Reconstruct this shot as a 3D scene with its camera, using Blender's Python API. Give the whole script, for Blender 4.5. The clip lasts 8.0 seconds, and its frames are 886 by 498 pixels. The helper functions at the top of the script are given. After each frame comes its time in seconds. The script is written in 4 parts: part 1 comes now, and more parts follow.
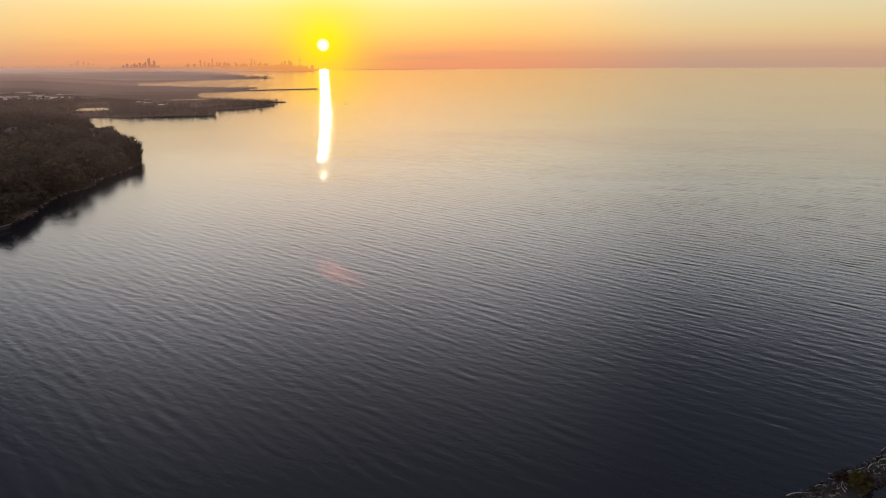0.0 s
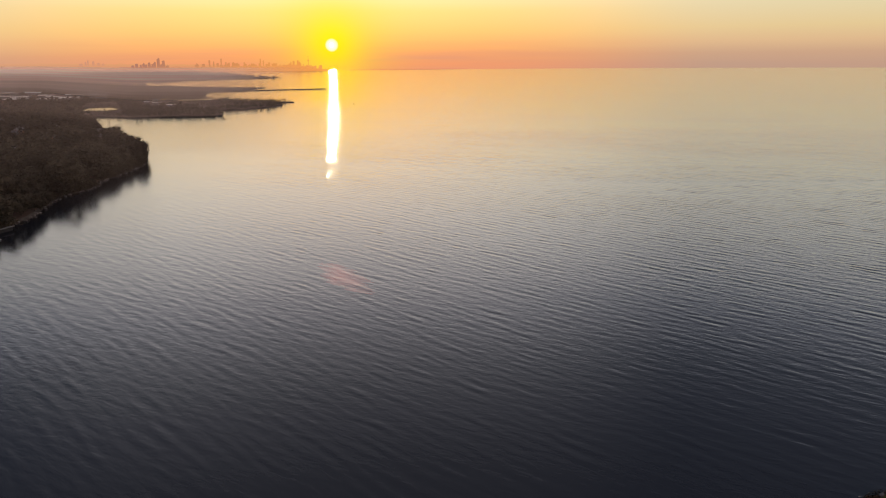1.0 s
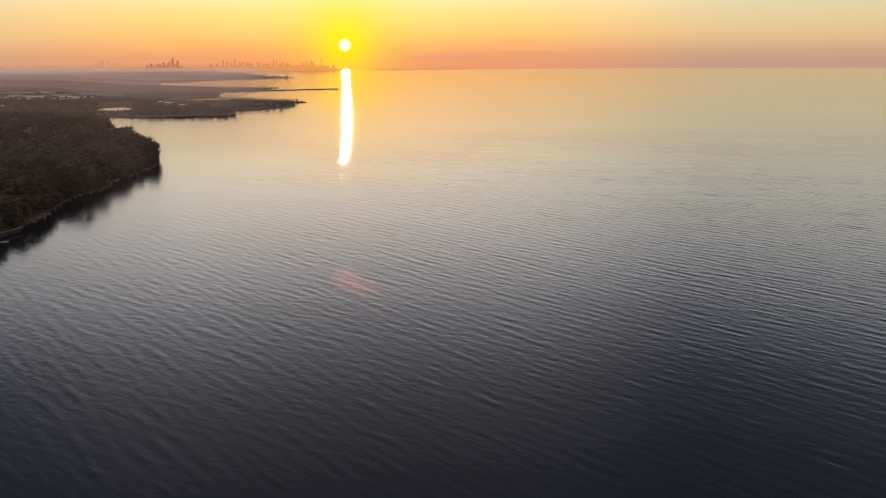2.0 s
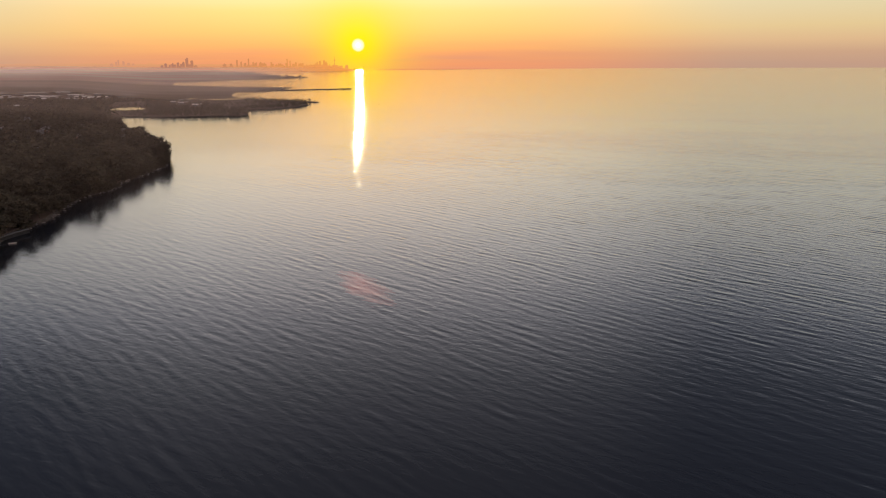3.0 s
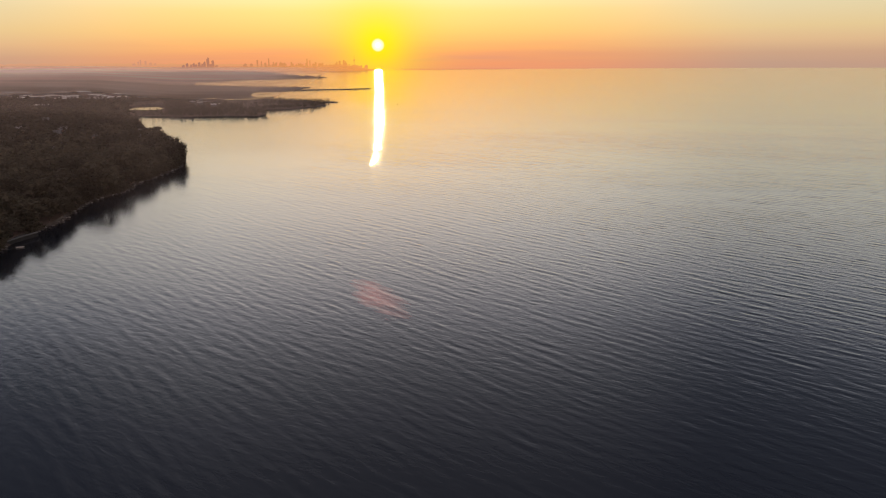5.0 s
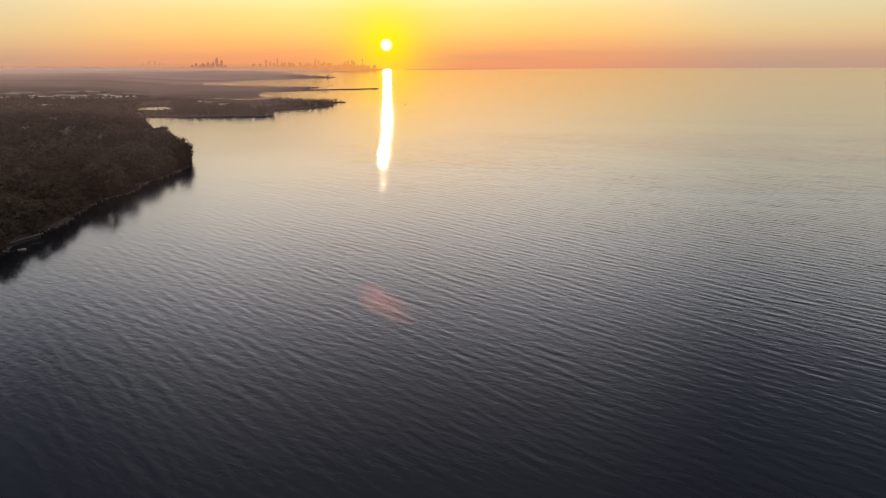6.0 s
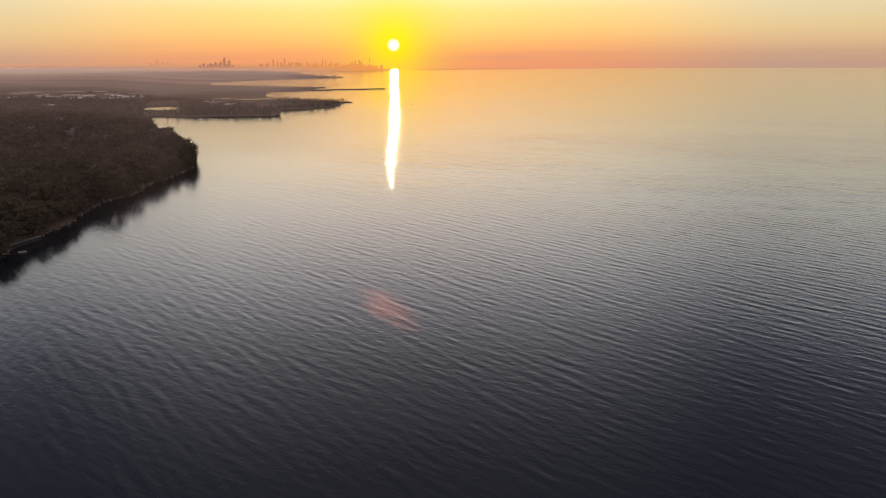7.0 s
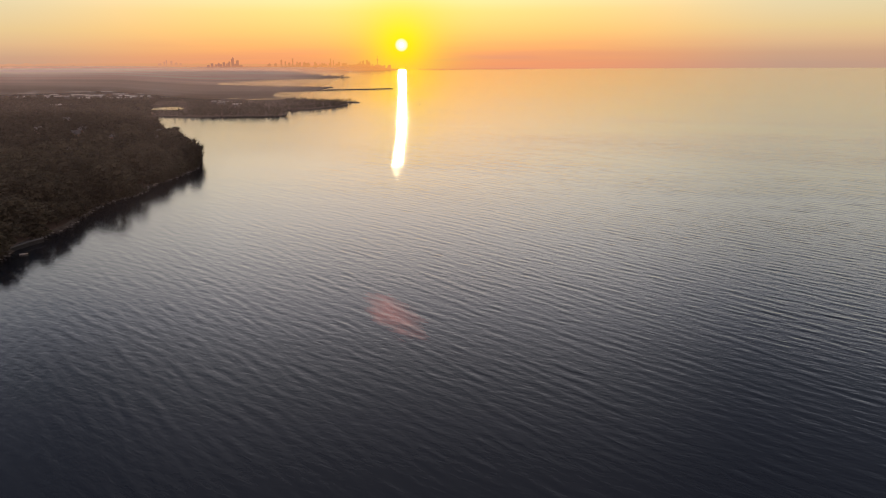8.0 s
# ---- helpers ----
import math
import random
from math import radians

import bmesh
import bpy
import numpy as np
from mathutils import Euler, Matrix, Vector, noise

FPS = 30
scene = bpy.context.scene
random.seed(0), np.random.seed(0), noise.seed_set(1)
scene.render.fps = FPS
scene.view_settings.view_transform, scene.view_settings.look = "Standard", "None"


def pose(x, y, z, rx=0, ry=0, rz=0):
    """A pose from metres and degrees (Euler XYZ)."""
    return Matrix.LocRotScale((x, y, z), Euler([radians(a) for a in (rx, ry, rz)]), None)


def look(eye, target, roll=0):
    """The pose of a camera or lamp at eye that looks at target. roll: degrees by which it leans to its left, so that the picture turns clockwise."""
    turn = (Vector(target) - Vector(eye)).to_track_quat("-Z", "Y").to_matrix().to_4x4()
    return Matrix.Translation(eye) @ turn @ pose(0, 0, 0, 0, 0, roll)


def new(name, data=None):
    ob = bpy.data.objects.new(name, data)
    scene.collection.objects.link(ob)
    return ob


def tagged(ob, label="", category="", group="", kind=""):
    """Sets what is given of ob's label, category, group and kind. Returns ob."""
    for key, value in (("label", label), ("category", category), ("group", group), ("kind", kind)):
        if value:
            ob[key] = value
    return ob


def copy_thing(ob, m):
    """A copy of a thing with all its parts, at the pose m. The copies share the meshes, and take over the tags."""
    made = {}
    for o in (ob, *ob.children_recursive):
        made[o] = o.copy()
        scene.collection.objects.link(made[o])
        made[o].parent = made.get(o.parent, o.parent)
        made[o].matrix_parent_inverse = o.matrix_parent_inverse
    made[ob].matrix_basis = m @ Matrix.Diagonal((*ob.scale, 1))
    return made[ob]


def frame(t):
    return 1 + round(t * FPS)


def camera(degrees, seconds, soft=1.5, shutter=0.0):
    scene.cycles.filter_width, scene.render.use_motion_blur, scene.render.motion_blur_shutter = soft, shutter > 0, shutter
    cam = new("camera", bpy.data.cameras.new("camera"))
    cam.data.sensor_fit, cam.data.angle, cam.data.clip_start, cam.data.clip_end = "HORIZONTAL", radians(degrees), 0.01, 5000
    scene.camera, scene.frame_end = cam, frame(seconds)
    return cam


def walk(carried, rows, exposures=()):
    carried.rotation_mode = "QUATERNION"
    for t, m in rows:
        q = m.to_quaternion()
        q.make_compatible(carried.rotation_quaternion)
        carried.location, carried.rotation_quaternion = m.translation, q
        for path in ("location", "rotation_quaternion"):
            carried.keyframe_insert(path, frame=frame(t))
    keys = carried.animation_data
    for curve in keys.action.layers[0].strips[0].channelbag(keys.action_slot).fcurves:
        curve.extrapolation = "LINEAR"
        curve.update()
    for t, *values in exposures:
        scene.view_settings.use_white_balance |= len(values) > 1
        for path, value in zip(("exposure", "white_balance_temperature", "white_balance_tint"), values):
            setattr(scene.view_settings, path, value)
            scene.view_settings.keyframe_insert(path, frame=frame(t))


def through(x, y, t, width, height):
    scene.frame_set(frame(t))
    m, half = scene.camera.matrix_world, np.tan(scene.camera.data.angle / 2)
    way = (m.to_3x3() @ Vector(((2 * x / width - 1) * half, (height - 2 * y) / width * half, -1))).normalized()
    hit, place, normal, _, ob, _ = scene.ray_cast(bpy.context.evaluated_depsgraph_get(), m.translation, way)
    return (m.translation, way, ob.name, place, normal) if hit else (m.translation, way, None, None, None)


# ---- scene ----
from mathutils import geometry

# ---------------------------------------------------------------- camera
cam = camera(63.24, 8.0, 1.12)
PATH = [  # seconds, x, y, z, yaw, pitch
    (0.0, 0.00, 0.00, 60.00, -0.098, -14.725),
    (0.5, -0.06, 2.68, 59.95, 0.215, -14.720),
    (1.0, -0.13, 5.33, 59.90, 0.546, -14.717),
    (1.5, -0.20, 7.95, 59.85, 1.006, -14.713),
    (3.0, -0.43, 15.63, 59.72, 2.536, -14.706),
    (3.5, -0.52, 18.13, 59.68, 2.910, -14.705),
    (4.0, -0.60, 20.60, 59.64, 3.288, -14.707),
    (4.5, -0.69, 23.04, 59.61, 3.677, -14.704),
    (6.0, -0.97, 30.18, 59.51, 4.676, -14.703),
    (6.5, -1.07, 32.50, 59.48, 4.967, -14.701),
    (7.0, -1.17, 34.79, 59.46, 5.229, -14.701),
    (7.5, -1.28, 37.05, 59.43, 5.525, -14.699),
    (8.0, -1.39, 39.28, 59.41, 5.836, -14.701),
]
ROLL = -0.42
walk(cam, [(t, pose(x, y, z, 90 + pitch, 0, yaw) @ pose(0, 0, 0, 0, 0, ROLL)) for t, x, y, z, yaw, pitch in PATH])

# ---------------------------------------------------------------- sky and sun
SUN_AZ, SUN_EL = -8.9, 1.15  # degrees, azimuth from +y to the right
SUN_WAY = Vector((math.sin(radians(SUN_AZ)) * math.cos(radians(SUN_EL)),
                  math.cos(radians(SUN_AZ)) * math.cos(radians(SUN_EL)), math.sin(radians(SUN_EL))))


def lin(r, g, b, a=1.0):
    """A display colour, 0 to 255, as linear light."""
    return tuple((c / 255 / 12.92 if c < 11 else ((c / 255 + 0.055) / 1.055) ** 2.4) for c in (r, g, b)) + (a,)


class Nodes:
    """Short ways to add and join nodes of one tree."""

    def __init__(self, tree):
        self.tree = tree
        tree.nodes.clear()

    def add(self, kind, operation=""):
        n = self.tree.nodes.new(kind)
        if operation:
            n.operation = operation
        return n

    def put(self, socket, value):
        if isinstance(value, bpy.types.NodeSocket):
            self.tree.links.new(value, socket)
        elif value is not None:
            socket.default_value = value

    def math(self, op, a, b=None, c=None, clamp=False):
        n = self.add("ShaderNodeMath", op)
        n.use_clamp = clamp
        for s, v in zip(n.inputs, (a, b, c)):
            self.put(s, v)
        return n.outputs[0]

    def span(self, value, a, b, lo=0.0, hi=1.0, smooth=False):
        n = self.add("ShaderNodeMapRange")
        n.interpolation_type = "SMOOTHSTEP" if smooth else "LINEAR"
        for s, v in zip(n.inputs, (value, a, b, lo, hi)):
            self.put(s, v)
        return n.outputs[0]

    def mix(self, fac, a, b, blend="MIX"):
        n = self.add("ShaderNodeMix")
        n.data_type, n.blend_type = "RGBA", blend
        self.put(n.inputs[0], fac)
        self.put(n.inputs[6], a)
        self.put(n.inputs[7], b)
        return n.outputs[2]

    def ramp(self, fac, stops):
        n = self.add("ShaderNodeValToRGB")
        el = n.color_ramp.elements
        while len(el) < len(stops):
            el.new(0.5)
        for e, (p, c) in zip(el, stops):
            e.position, e.color = p, c
        self.put(n.inputs[0], fac)
        return n.outputs[0]

    def noise(self, coord, scale, detail=3.0, rough=0.55, distort=0.0):
        n = self.add("ShaderNodeTexNoise")
        self.put(n.inputs["Vector"], coord)
        n.inputs["Scale"].default_value, n.inputs["Detail"].default_value = scale, detail
        n.inputs["Roughness"].default_value, n.inputs["Distortion"].default_value = rough, distort
        return n.outputs[0]

    def mapped(self, coord, rot=0.0, scale=(1, 1, 1)):
        """Turned by rot degrees, then stretched by scale along the turned axes."""
        n = self.add("ShaderNodeMapping")
        n.vector_type = "TEXTURE"
        self.put(n.inputs[0], coord)
        n.inputs["Rotation"].default_value = (0, 0, radians(rot))
        n.inputs["Scale"].default_value = scale
        return n.outputs[0]

    def bump(self, height, distance, strength=1.0, normal=None):
        n = self.add("ShaderNodeBump")
        n.inputs["Strength"].default_value, n.inputs["Distance"].default_value = strength, distance
        self.put(n.inputs["Height"], height)
        self.put(n.inputs["Normal"], normal)
        return n.outputs[0]


def at_height(el):
    """Place on the sky ramps of an elevation in degrees."""
    return ((el + 1) / 91) ** 0.5


def make_sky():
    world = bpy.data.worlds.new("dawn_sky")
    scene.world = world
    world.use_nodes = True
    g = Nodes(world.node_tree)
    way = g.add("ShaderNodeTexCoord").outputs["Generated"]
    xyz = g.add("ShaderNodeSeparateXYZ")
    g.put(xyz.inputs[0], way)
    # elevation in degrees, then the place on the ramps
    el = g.math("MULTIPLY", g.math("ARCSINE", xyz.outputs[2]), 57.29578)
    fac = g.math("POWER", g.math("DIVIDE", g.math("ADD", el, 1.0, clamp=False), 91.0, clamp=True), 0.5)
    sunward = [(-1, (226, 150, 120)), (-0.3, (240, 156, 109)), (0.4, (244, 166, 108)), (1.2, (246, 183, 112)),
               (2.2, (244, 199, 122)), (3.6, (244, 213, 140)), (5.0, (246, 229, 184)), (6.0, (270, 256, 220)), (8, (296, 286, 256)), (12, (302, 297, 291)), (15, (292, 289, 289)),
               (18, (264, 263, 271)), (22, (216, 217, 229)), (26, (168, 170, 184)), (32, (120, 124, 140)), (45, (90, 98, 120)), (90, (54, 66, 94))]
    averted = [(-1, (186, 152, 136)), (-0.3, (195, 158, 135)), (0.4, (204, 165, 135)), (1.2, (220, 184, 142)),
               (2.2, (223, 199, 150)), (3.6, (220, 207, 168)), (5.2, (226, 219, 188)), (8, (248, 244, 226)), (12, (252, 251, 249)), (15, (230, 232, 238)),
               (18, (184, 189, 206)), (22, (122, 129, 148)), (26, (98, 107, 128)), (32, (83, 92, 115)), (45, (70, 80, 107)), (90, (58, 69, 96))]
    near = g.ramp(fac, [(at_height(e), lin(*c)) for e, c in sunward])
    away = g.ramp(fac, [(at_height(e), lin(*c)) for e, c in averted])
    # angle round the horizon from the sun
    flat = g.add("ShaderNodeVectorMath", "MULTIPLY")
    g.put(flat.inputs[0], way)
    flat.inputs[1].default_value = (1, 1, 0)
    unit = g.add("ShaderNodeVectorMath", "NORMALIZE")
    g.put(unit.inputs[0], flat.outputs[0])
    turn = g.add("ShaderNodeVectorMath", "DOT_PRODUCT")
    g.put(turn.inputs[0], unit.outputs[0])
    turn.inputs[1].default_value = Vector((SUN_WAY.x, SUN_WAY.y, 0)).normalized()
    side = g.span(turn.outputs["Value"], math.cos(radians(4)), math.cos(radians(29)), smooth=True)
    sky = g.mix(side, near, away)
    # opposite the sun the dawn sky is lilac and pink over a low grey band
    opposite = [(-1, (120, 112, 126)), (1.2, (140, 126, 140)), (5, (222, 184, 172)), (12, (254, 214, 196)),
                (25, (238, 206, 198)), (45, (162, 158, 170)), (70, (78, 87, 110)), (90, (54, 66, 94))]
    back = g.ramp(fac, [(at_height(e), lin(*c)) for e, c in opposite])
    sky = g.mix(g.span(turn.outputs["Value"], math.cos(radians(62)), math.cos(radians(112)), smooth=True), sky, back)
    # uneven haze banks low over the horizon
    haze = g.noise(g.mapped(way, 0, (0.33, 0.33, 0.017)), 1.6, 4.0)
    sky = g.mix(g.math("MULTIPLY", g.math("MULTIPLY", g.span(el, 2.0, 0.0), g.span(haze, 0.42, 0.7)), g.span(side, 0.0, 1.0, 0.55, 0.1)), sky, lin(218, 152, 124))
    # the yellow aureole and the sun itself
    dot = g.add("ShaderNodeVectorMath", "DOT_PRODUCT")
    g.put(dot.inputs[0], way)
    dot.inputs[1].default_value = SUN_WAY
    gap = g.math("SUBTRACT", 1.0, dot.outputs["Value"])
    wide = g.math("EXPONENT", g.math("MULTIPLY", gap, -400.0))
    sky = g.mix(g.math("MULTIPLY", wide, 0.68), sky, (0.97, 0.65, 0.02, 1))
    tight = g.math("EXPONENT", g.math("MULTIPLY", gap, -1700.0))
    sky = g.mix(g.math("MULTIPLY", tight, 0.92), sky, (0.97, 0.83, 0.002, 1))
    for outer, inner, glow in ((0.53, 0.27, (1.12, 1.07, 0.82, 1)), (0.22, 0.05, (3.0, 2.8, 2.1, 1))):
        disc = g.span(dot.outputs["Value"], math.cos(radians(outer)), math.cos(radians(inner)), smooth=True)
        sky = g.mix(disc, sky, glow)
    dawn = g.add("ShaderNodeBackground")
    g.put(dawn.inputs[0], sky)
    dawn.inputs[1].default_value = 1.0
    upper = g.add("ShaderNodeTexSky")
    upper.sky_type, upper.sun_disc = "NISHITA", False
    upper.sun_elevation, upper.sun_rotation = radians(SUN_EL), radians(SUN_AZ)
    upper.dust_density, upper.air_density = 3.0, 1.2
    air = g.add("ShaderNodeBackground")
    g.put(air.inputs[0], upper.outputs[0])
    air.inputs[1].default_value = 0.05
    both = g.add("ShaderNodeAddShader")
    g.put(both.inputs[0], dawn.outputs[0])
    g.put(both.inputs[1], air.outputs[0])
    g.put(g.add("ShaderNodeOutputWorld").inputs[0], both.outputs[0])


make_sky()
sun = new("sun", bpy.data.lights.new("sun", "SUN"))
sun.data.energy, sun.data.angle, sun.data.color = 0.15, radians(0.5), (1.0, 0.84, 0.5)
sun.matrix_world = look(SUN_WAY * 4000, (0, 0, 0))
scene.view_settings.exposure = 0.0


# ---------------------------------------------------------------- materials
def material(name, colors, rough=0.8, scale=1.0, bump=0.0, bump_scale=6.0, per_object=0.0, islands=0.0, gloss=0.5):
    """A two-scale mottled surface. colors: dark, middle and light; scale: patches per metre."""
    m = bpy.data.materials.new(name)
    m.use_nodes = True
    g = Nodes(m.node_tree)
    where = g.add("ShaderNodeNewGeometry").outputs["Position"]
    coarse, fine = g.noise(where, scale, 4.0), g.noise(where, scale * bump_scale, 3.0)
    fac = g.math("ADD", g.math("MULTIPLY", coarse, 0.62), g.math("MULTIPLY", fine, 0.38))
    if per_object:
        fac = g.math("ADD", fac, g.math("MULTIPLY", g.math("SUBTRACT", g.add("ShaderNodeObjectInfo").outputs["Random"], 0.5), per_object))
    if islands:
        fac = g.math("ADD", fac, g.math("MULTIPLY", g.math("SUBTRACT", g.add("ShaderNodeNewGeometry").outputs["Random Per Island"], 0.5), islands))
    color = g.ramp(fac, list(zip((0.28, 0.5, 0.74), [(*c, 1) for c in colors])))
    b = g.add("ShaderNodeBsdfPrincipled")
    g.put(b.inputs["Base Color"], color)
    g.put(b.inputs["Roughness"], g.span(fine, 0.2, 0.8, max(rough - 0.1, 0.05), min(rough + 0.1, 1)))
    b.inputs["Specular IOR Level"].default_value = gloss
    if bump:
        g.put(b.inputs["Normal"], g.bump(fine, bump))
    g.put(g.add("ShaderNodeOutputMaterial").inputs[0], b.outputs[0])
    return m


def foliage_material(name, colors, scale, through=0.45, per_object=0.0, islands=0.25):
    """Leaves and twigs that also pass on light from behind."""
    m = bpy.data.materials.new(name)
    m.use_nodes = True
    g = Nodes(m.node_tree)
    where = g.add("ShaderNodeNewGeometry").outputs["Position"]
    fac = g.math("ADD", g.math("MULTIPLY", g.noise(where, scale, 4.0), 0.7), g.math("MULTIPLY", g.noise(where, scale * 9, 2.0), 0.3))
    if per_object:
        fac = g.math("ADD", fac, g.math("MULTIPLY", g.math("SUBTRACT", g.add("ShaderNodeObjectInfo").outputs["Random"], 0.5), per_object))
    fac = g.math("ADD", fac, g.math("MULTIPLY", g.math("SUBTRACT", g.add("ShaderNodeNewGeometry").outputs["Random Per Island"], 0.5), islands))
    color = g.ramp(fac, list(zip((0.28, 0.5, 0.74), [(*c, 1) for c in colors])))
    one, two, mix = g.add("ShaderNodeBsdfDiffuse"), g.add("ShaderNodeBsdfTranslucent"), g.add("ShaderNodeMixShader")
    g.put(one.inputs[0], color)
    g.put(two.inputs[0], color)
    mix.inputs[0].default_value = through
    g.put(mix.inputs[1], one.outputs[0])
    g.put(mix.inputs[2], two.outputs[0])
    g.put(g.add("ShaderNodeOutputMaterial").inputs[0], mix.outputs[0])
    return m


def water_material():
    m = bpy.data.materials.new("lake_water")
    m.use_nodes = True
    g = Nodes(m.node_tree)
    where = g.add("ShaderNodeNewGeometry").outputs["Position"]
    # wind patches: ripples are stronger in some stretches than in others
    wind = g.span(g.noise(g.mapped(where, -20, (3, 1, 1)), 0.012, 3.0), 0.3, 0.7, 0.55, 1.25)
    # long smooth slicks drawn out across the lake
    slick = g.span(g.noise(g.mapped(where, -4, (16, 1, 1)), 0.022, 2.0, 0.5, 0.6), 0.61, 0.70, 1.0, 0.6, True)
    wind = g.math("MULTIPLY", wind, slick)
    # the bay lies in the lee of the headland
    east = g.add("ShaderNodeSeparateXYZ")
    g.put(east.inputs[0], where)
    far = g.add("ShaderNodeVectorMath", "LENGTH")
    g.put(far.inputs[0], where)
    lee = g.math("MULTIPLY", g.span(east.outputs[0], -50, -175, smooth=True), g.span(far.outputs["Value"], 1250, 650, smooth=True))
    wind = g.math("MULTIPLY", wind, g.span(lee, 0, 1, 1.0, 0.6))
    # ripples are damped near the camera's start to fit its view
    wind = g.math("MULTIPLY", wind, g.span(far.outputs["Value"], 80, 240, 0.35, 1.1, True))
    swell = g.noise(g.mapped(where, -43, (3.2, 1, 1)), 0.40, 2.0, 0.5, 0.4)
    chop = g.noise(g.mapped(where, -34, (2.6, 1, 1)), 0.85, 2.0, 0.5, 0.5)
    ripple = g.noise(g.mapped(where, -48, (2, 1, 1)), 1.7, 2.0, 0.5, 0.5)
    height = g.math("ADD", g.math("MULTIPLY", swell, 0.06), g.math("MULTIPLY", chop, 0.068))
    height = g.math("ADD", height, g.math("MULTIPLY", ripple, 0.011))
    # beyond the modelled waves the long ones go on as relief
    roll = g.noise(g.mapped(where, -40, (7, 1, 1)), 0.27, 2.0, 0.5, 0.3)
    height = g.math("ADD", height, g.math("MULTIPLY", roll, g.math("MULTIPLY", g.span(far.outputs["Value"], 330, 460, 0.0, 0.29), g.span(far.outputs["Value"], 900, 520, 0.22, 1.0))))
    b = g.add("ShaderNodeBsdfPrincipled")
    # one ragged reddish patch, painted into the water's base colour
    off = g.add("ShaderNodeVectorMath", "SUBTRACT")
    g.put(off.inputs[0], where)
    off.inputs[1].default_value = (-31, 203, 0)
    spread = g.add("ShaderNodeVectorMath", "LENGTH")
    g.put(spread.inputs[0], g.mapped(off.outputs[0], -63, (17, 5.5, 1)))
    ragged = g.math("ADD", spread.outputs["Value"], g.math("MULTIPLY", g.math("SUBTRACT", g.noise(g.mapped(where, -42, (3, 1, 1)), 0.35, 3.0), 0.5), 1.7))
    red_patch = g.math("MULTIPLY", g.span(ragged, 1.25, 0.1, smooth=True), 0.52)
    g.put(b.inputs["Base Color"], g.mix(red_patch, (0.017, 0.019, 0.024, 1), (0.95, 0.25, 0.15, 1)))
    # ripples too fine to model roughen the far surface
    fuzz = g.math("ADD", g.span(far.outputs["Value"], 250, 900, 0.0, 0.035), g.math("MULTIPLY", lee, 0.075))
    g.put(b.inputs["Roughness"], g.math("ADD", fuzz, 0.04))
    b.inputs["IOR"].default_value = 1.333
    g.put(b.inputs["Normal"], g.bump(g.math("MULTIPLY", height, wind), 1.0))
    g.put(g.add("ShaderNodeOutputMaterial").inputs[0], b.outputs[0])
    return m


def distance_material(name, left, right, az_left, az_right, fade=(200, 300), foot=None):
    """The far distance: a plain glowing backdrop with haze painted into its emission colour, warmer towards the sun."""
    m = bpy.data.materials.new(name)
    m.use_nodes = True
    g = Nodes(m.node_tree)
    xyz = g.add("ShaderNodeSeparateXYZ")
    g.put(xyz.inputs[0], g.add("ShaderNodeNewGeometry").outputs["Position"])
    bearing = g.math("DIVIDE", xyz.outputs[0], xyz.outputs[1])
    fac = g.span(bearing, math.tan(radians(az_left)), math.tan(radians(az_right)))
    # painted haze: the colour fades upwards into the sky's
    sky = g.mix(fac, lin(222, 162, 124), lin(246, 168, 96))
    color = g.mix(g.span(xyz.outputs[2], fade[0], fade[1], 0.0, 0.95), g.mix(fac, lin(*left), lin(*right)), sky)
    if foot:  # painted ground haze: the lower storeys blend into the sky's colour
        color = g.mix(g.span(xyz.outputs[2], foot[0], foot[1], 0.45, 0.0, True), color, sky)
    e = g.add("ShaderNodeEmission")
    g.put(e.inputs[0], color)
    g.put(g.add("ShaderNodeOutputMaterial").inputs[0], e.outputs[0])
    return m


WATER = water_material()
LEAF = foliage_material("tree_leaves", ((0.046, 0.041, 0.033), (0.101, 0.089, 0.068), (0.158, 0.142, 0.103)), 0.035, 0.3, 0.2, 0.06)
# far woods: distance haze is painted in as a paler base colour
LEAF_FAR = foliage_material("haze_paled_far_woods", ((0.165, 0.12, 0.096), (0.235, 0.174, 0.14), (0.31, 0.232, 0.19)), 0.02, 0.3, 0.0, 0.2)
BARK = material("tree_bark", ((0.05, 0.04, 0.03), (0.09, 0.07, 0.055), (0.14, 0.115, 0.09)), 0.9, 2.0, 0.02)
SOIL = material("dry_winter_grass", ((0.11, 0.08, 0.06), (0.16, 0.116, 0.09), (0.23, 0.168, 0.132)), 0.95, 0.02, 0.0, 9.0, gloss=0.05)
BEACH = material("shore_pebbles", ((0.04, 0.034, 0.03), (0.08, 0.068, 0.06), (0.17, 0.148, 0.132)), 0.9, 0.25, 0.0, 8.0, gloss=0.1)
STONE = material("armour_stone", ((0.018, 0.018, 0.019), (0.045, 0.044, 0.045), (0.15, 0.146, 0.146)), 0.85, 0.9, 0.06, 5.0, per_object=0.6)
SHORE_ROCK = material("shore_rock", ((0.05, 0.045, 0.04), (0.12, 0.108, 0.1), (0.30, 0.275, 0.255)), 0.8, 0.5, 0.0, 5.0, islands=0.5)
DRIFT = material("bleached_driftwood", ((0.20, 0.192, 0.185), (0.34, 0.33, 0.32), (0.5, 0.49, 0.48)), 0.8, 1.2, 0.02)
SHRUB = foliage_material("willow_shrub_leaves", ((0.055, 0.058, 0.02), (0.10, 0.10, 0.036), (0.15, 0.142, 0.055)), 0.8, 0.4)
DEAD = foliage_material("dead_shrub_twigs", ((0.03, 0.02, 0.016), (0.06, 0.04, 0.032), (0.10, 0.07, 0.055)), 0.8, 0.2)
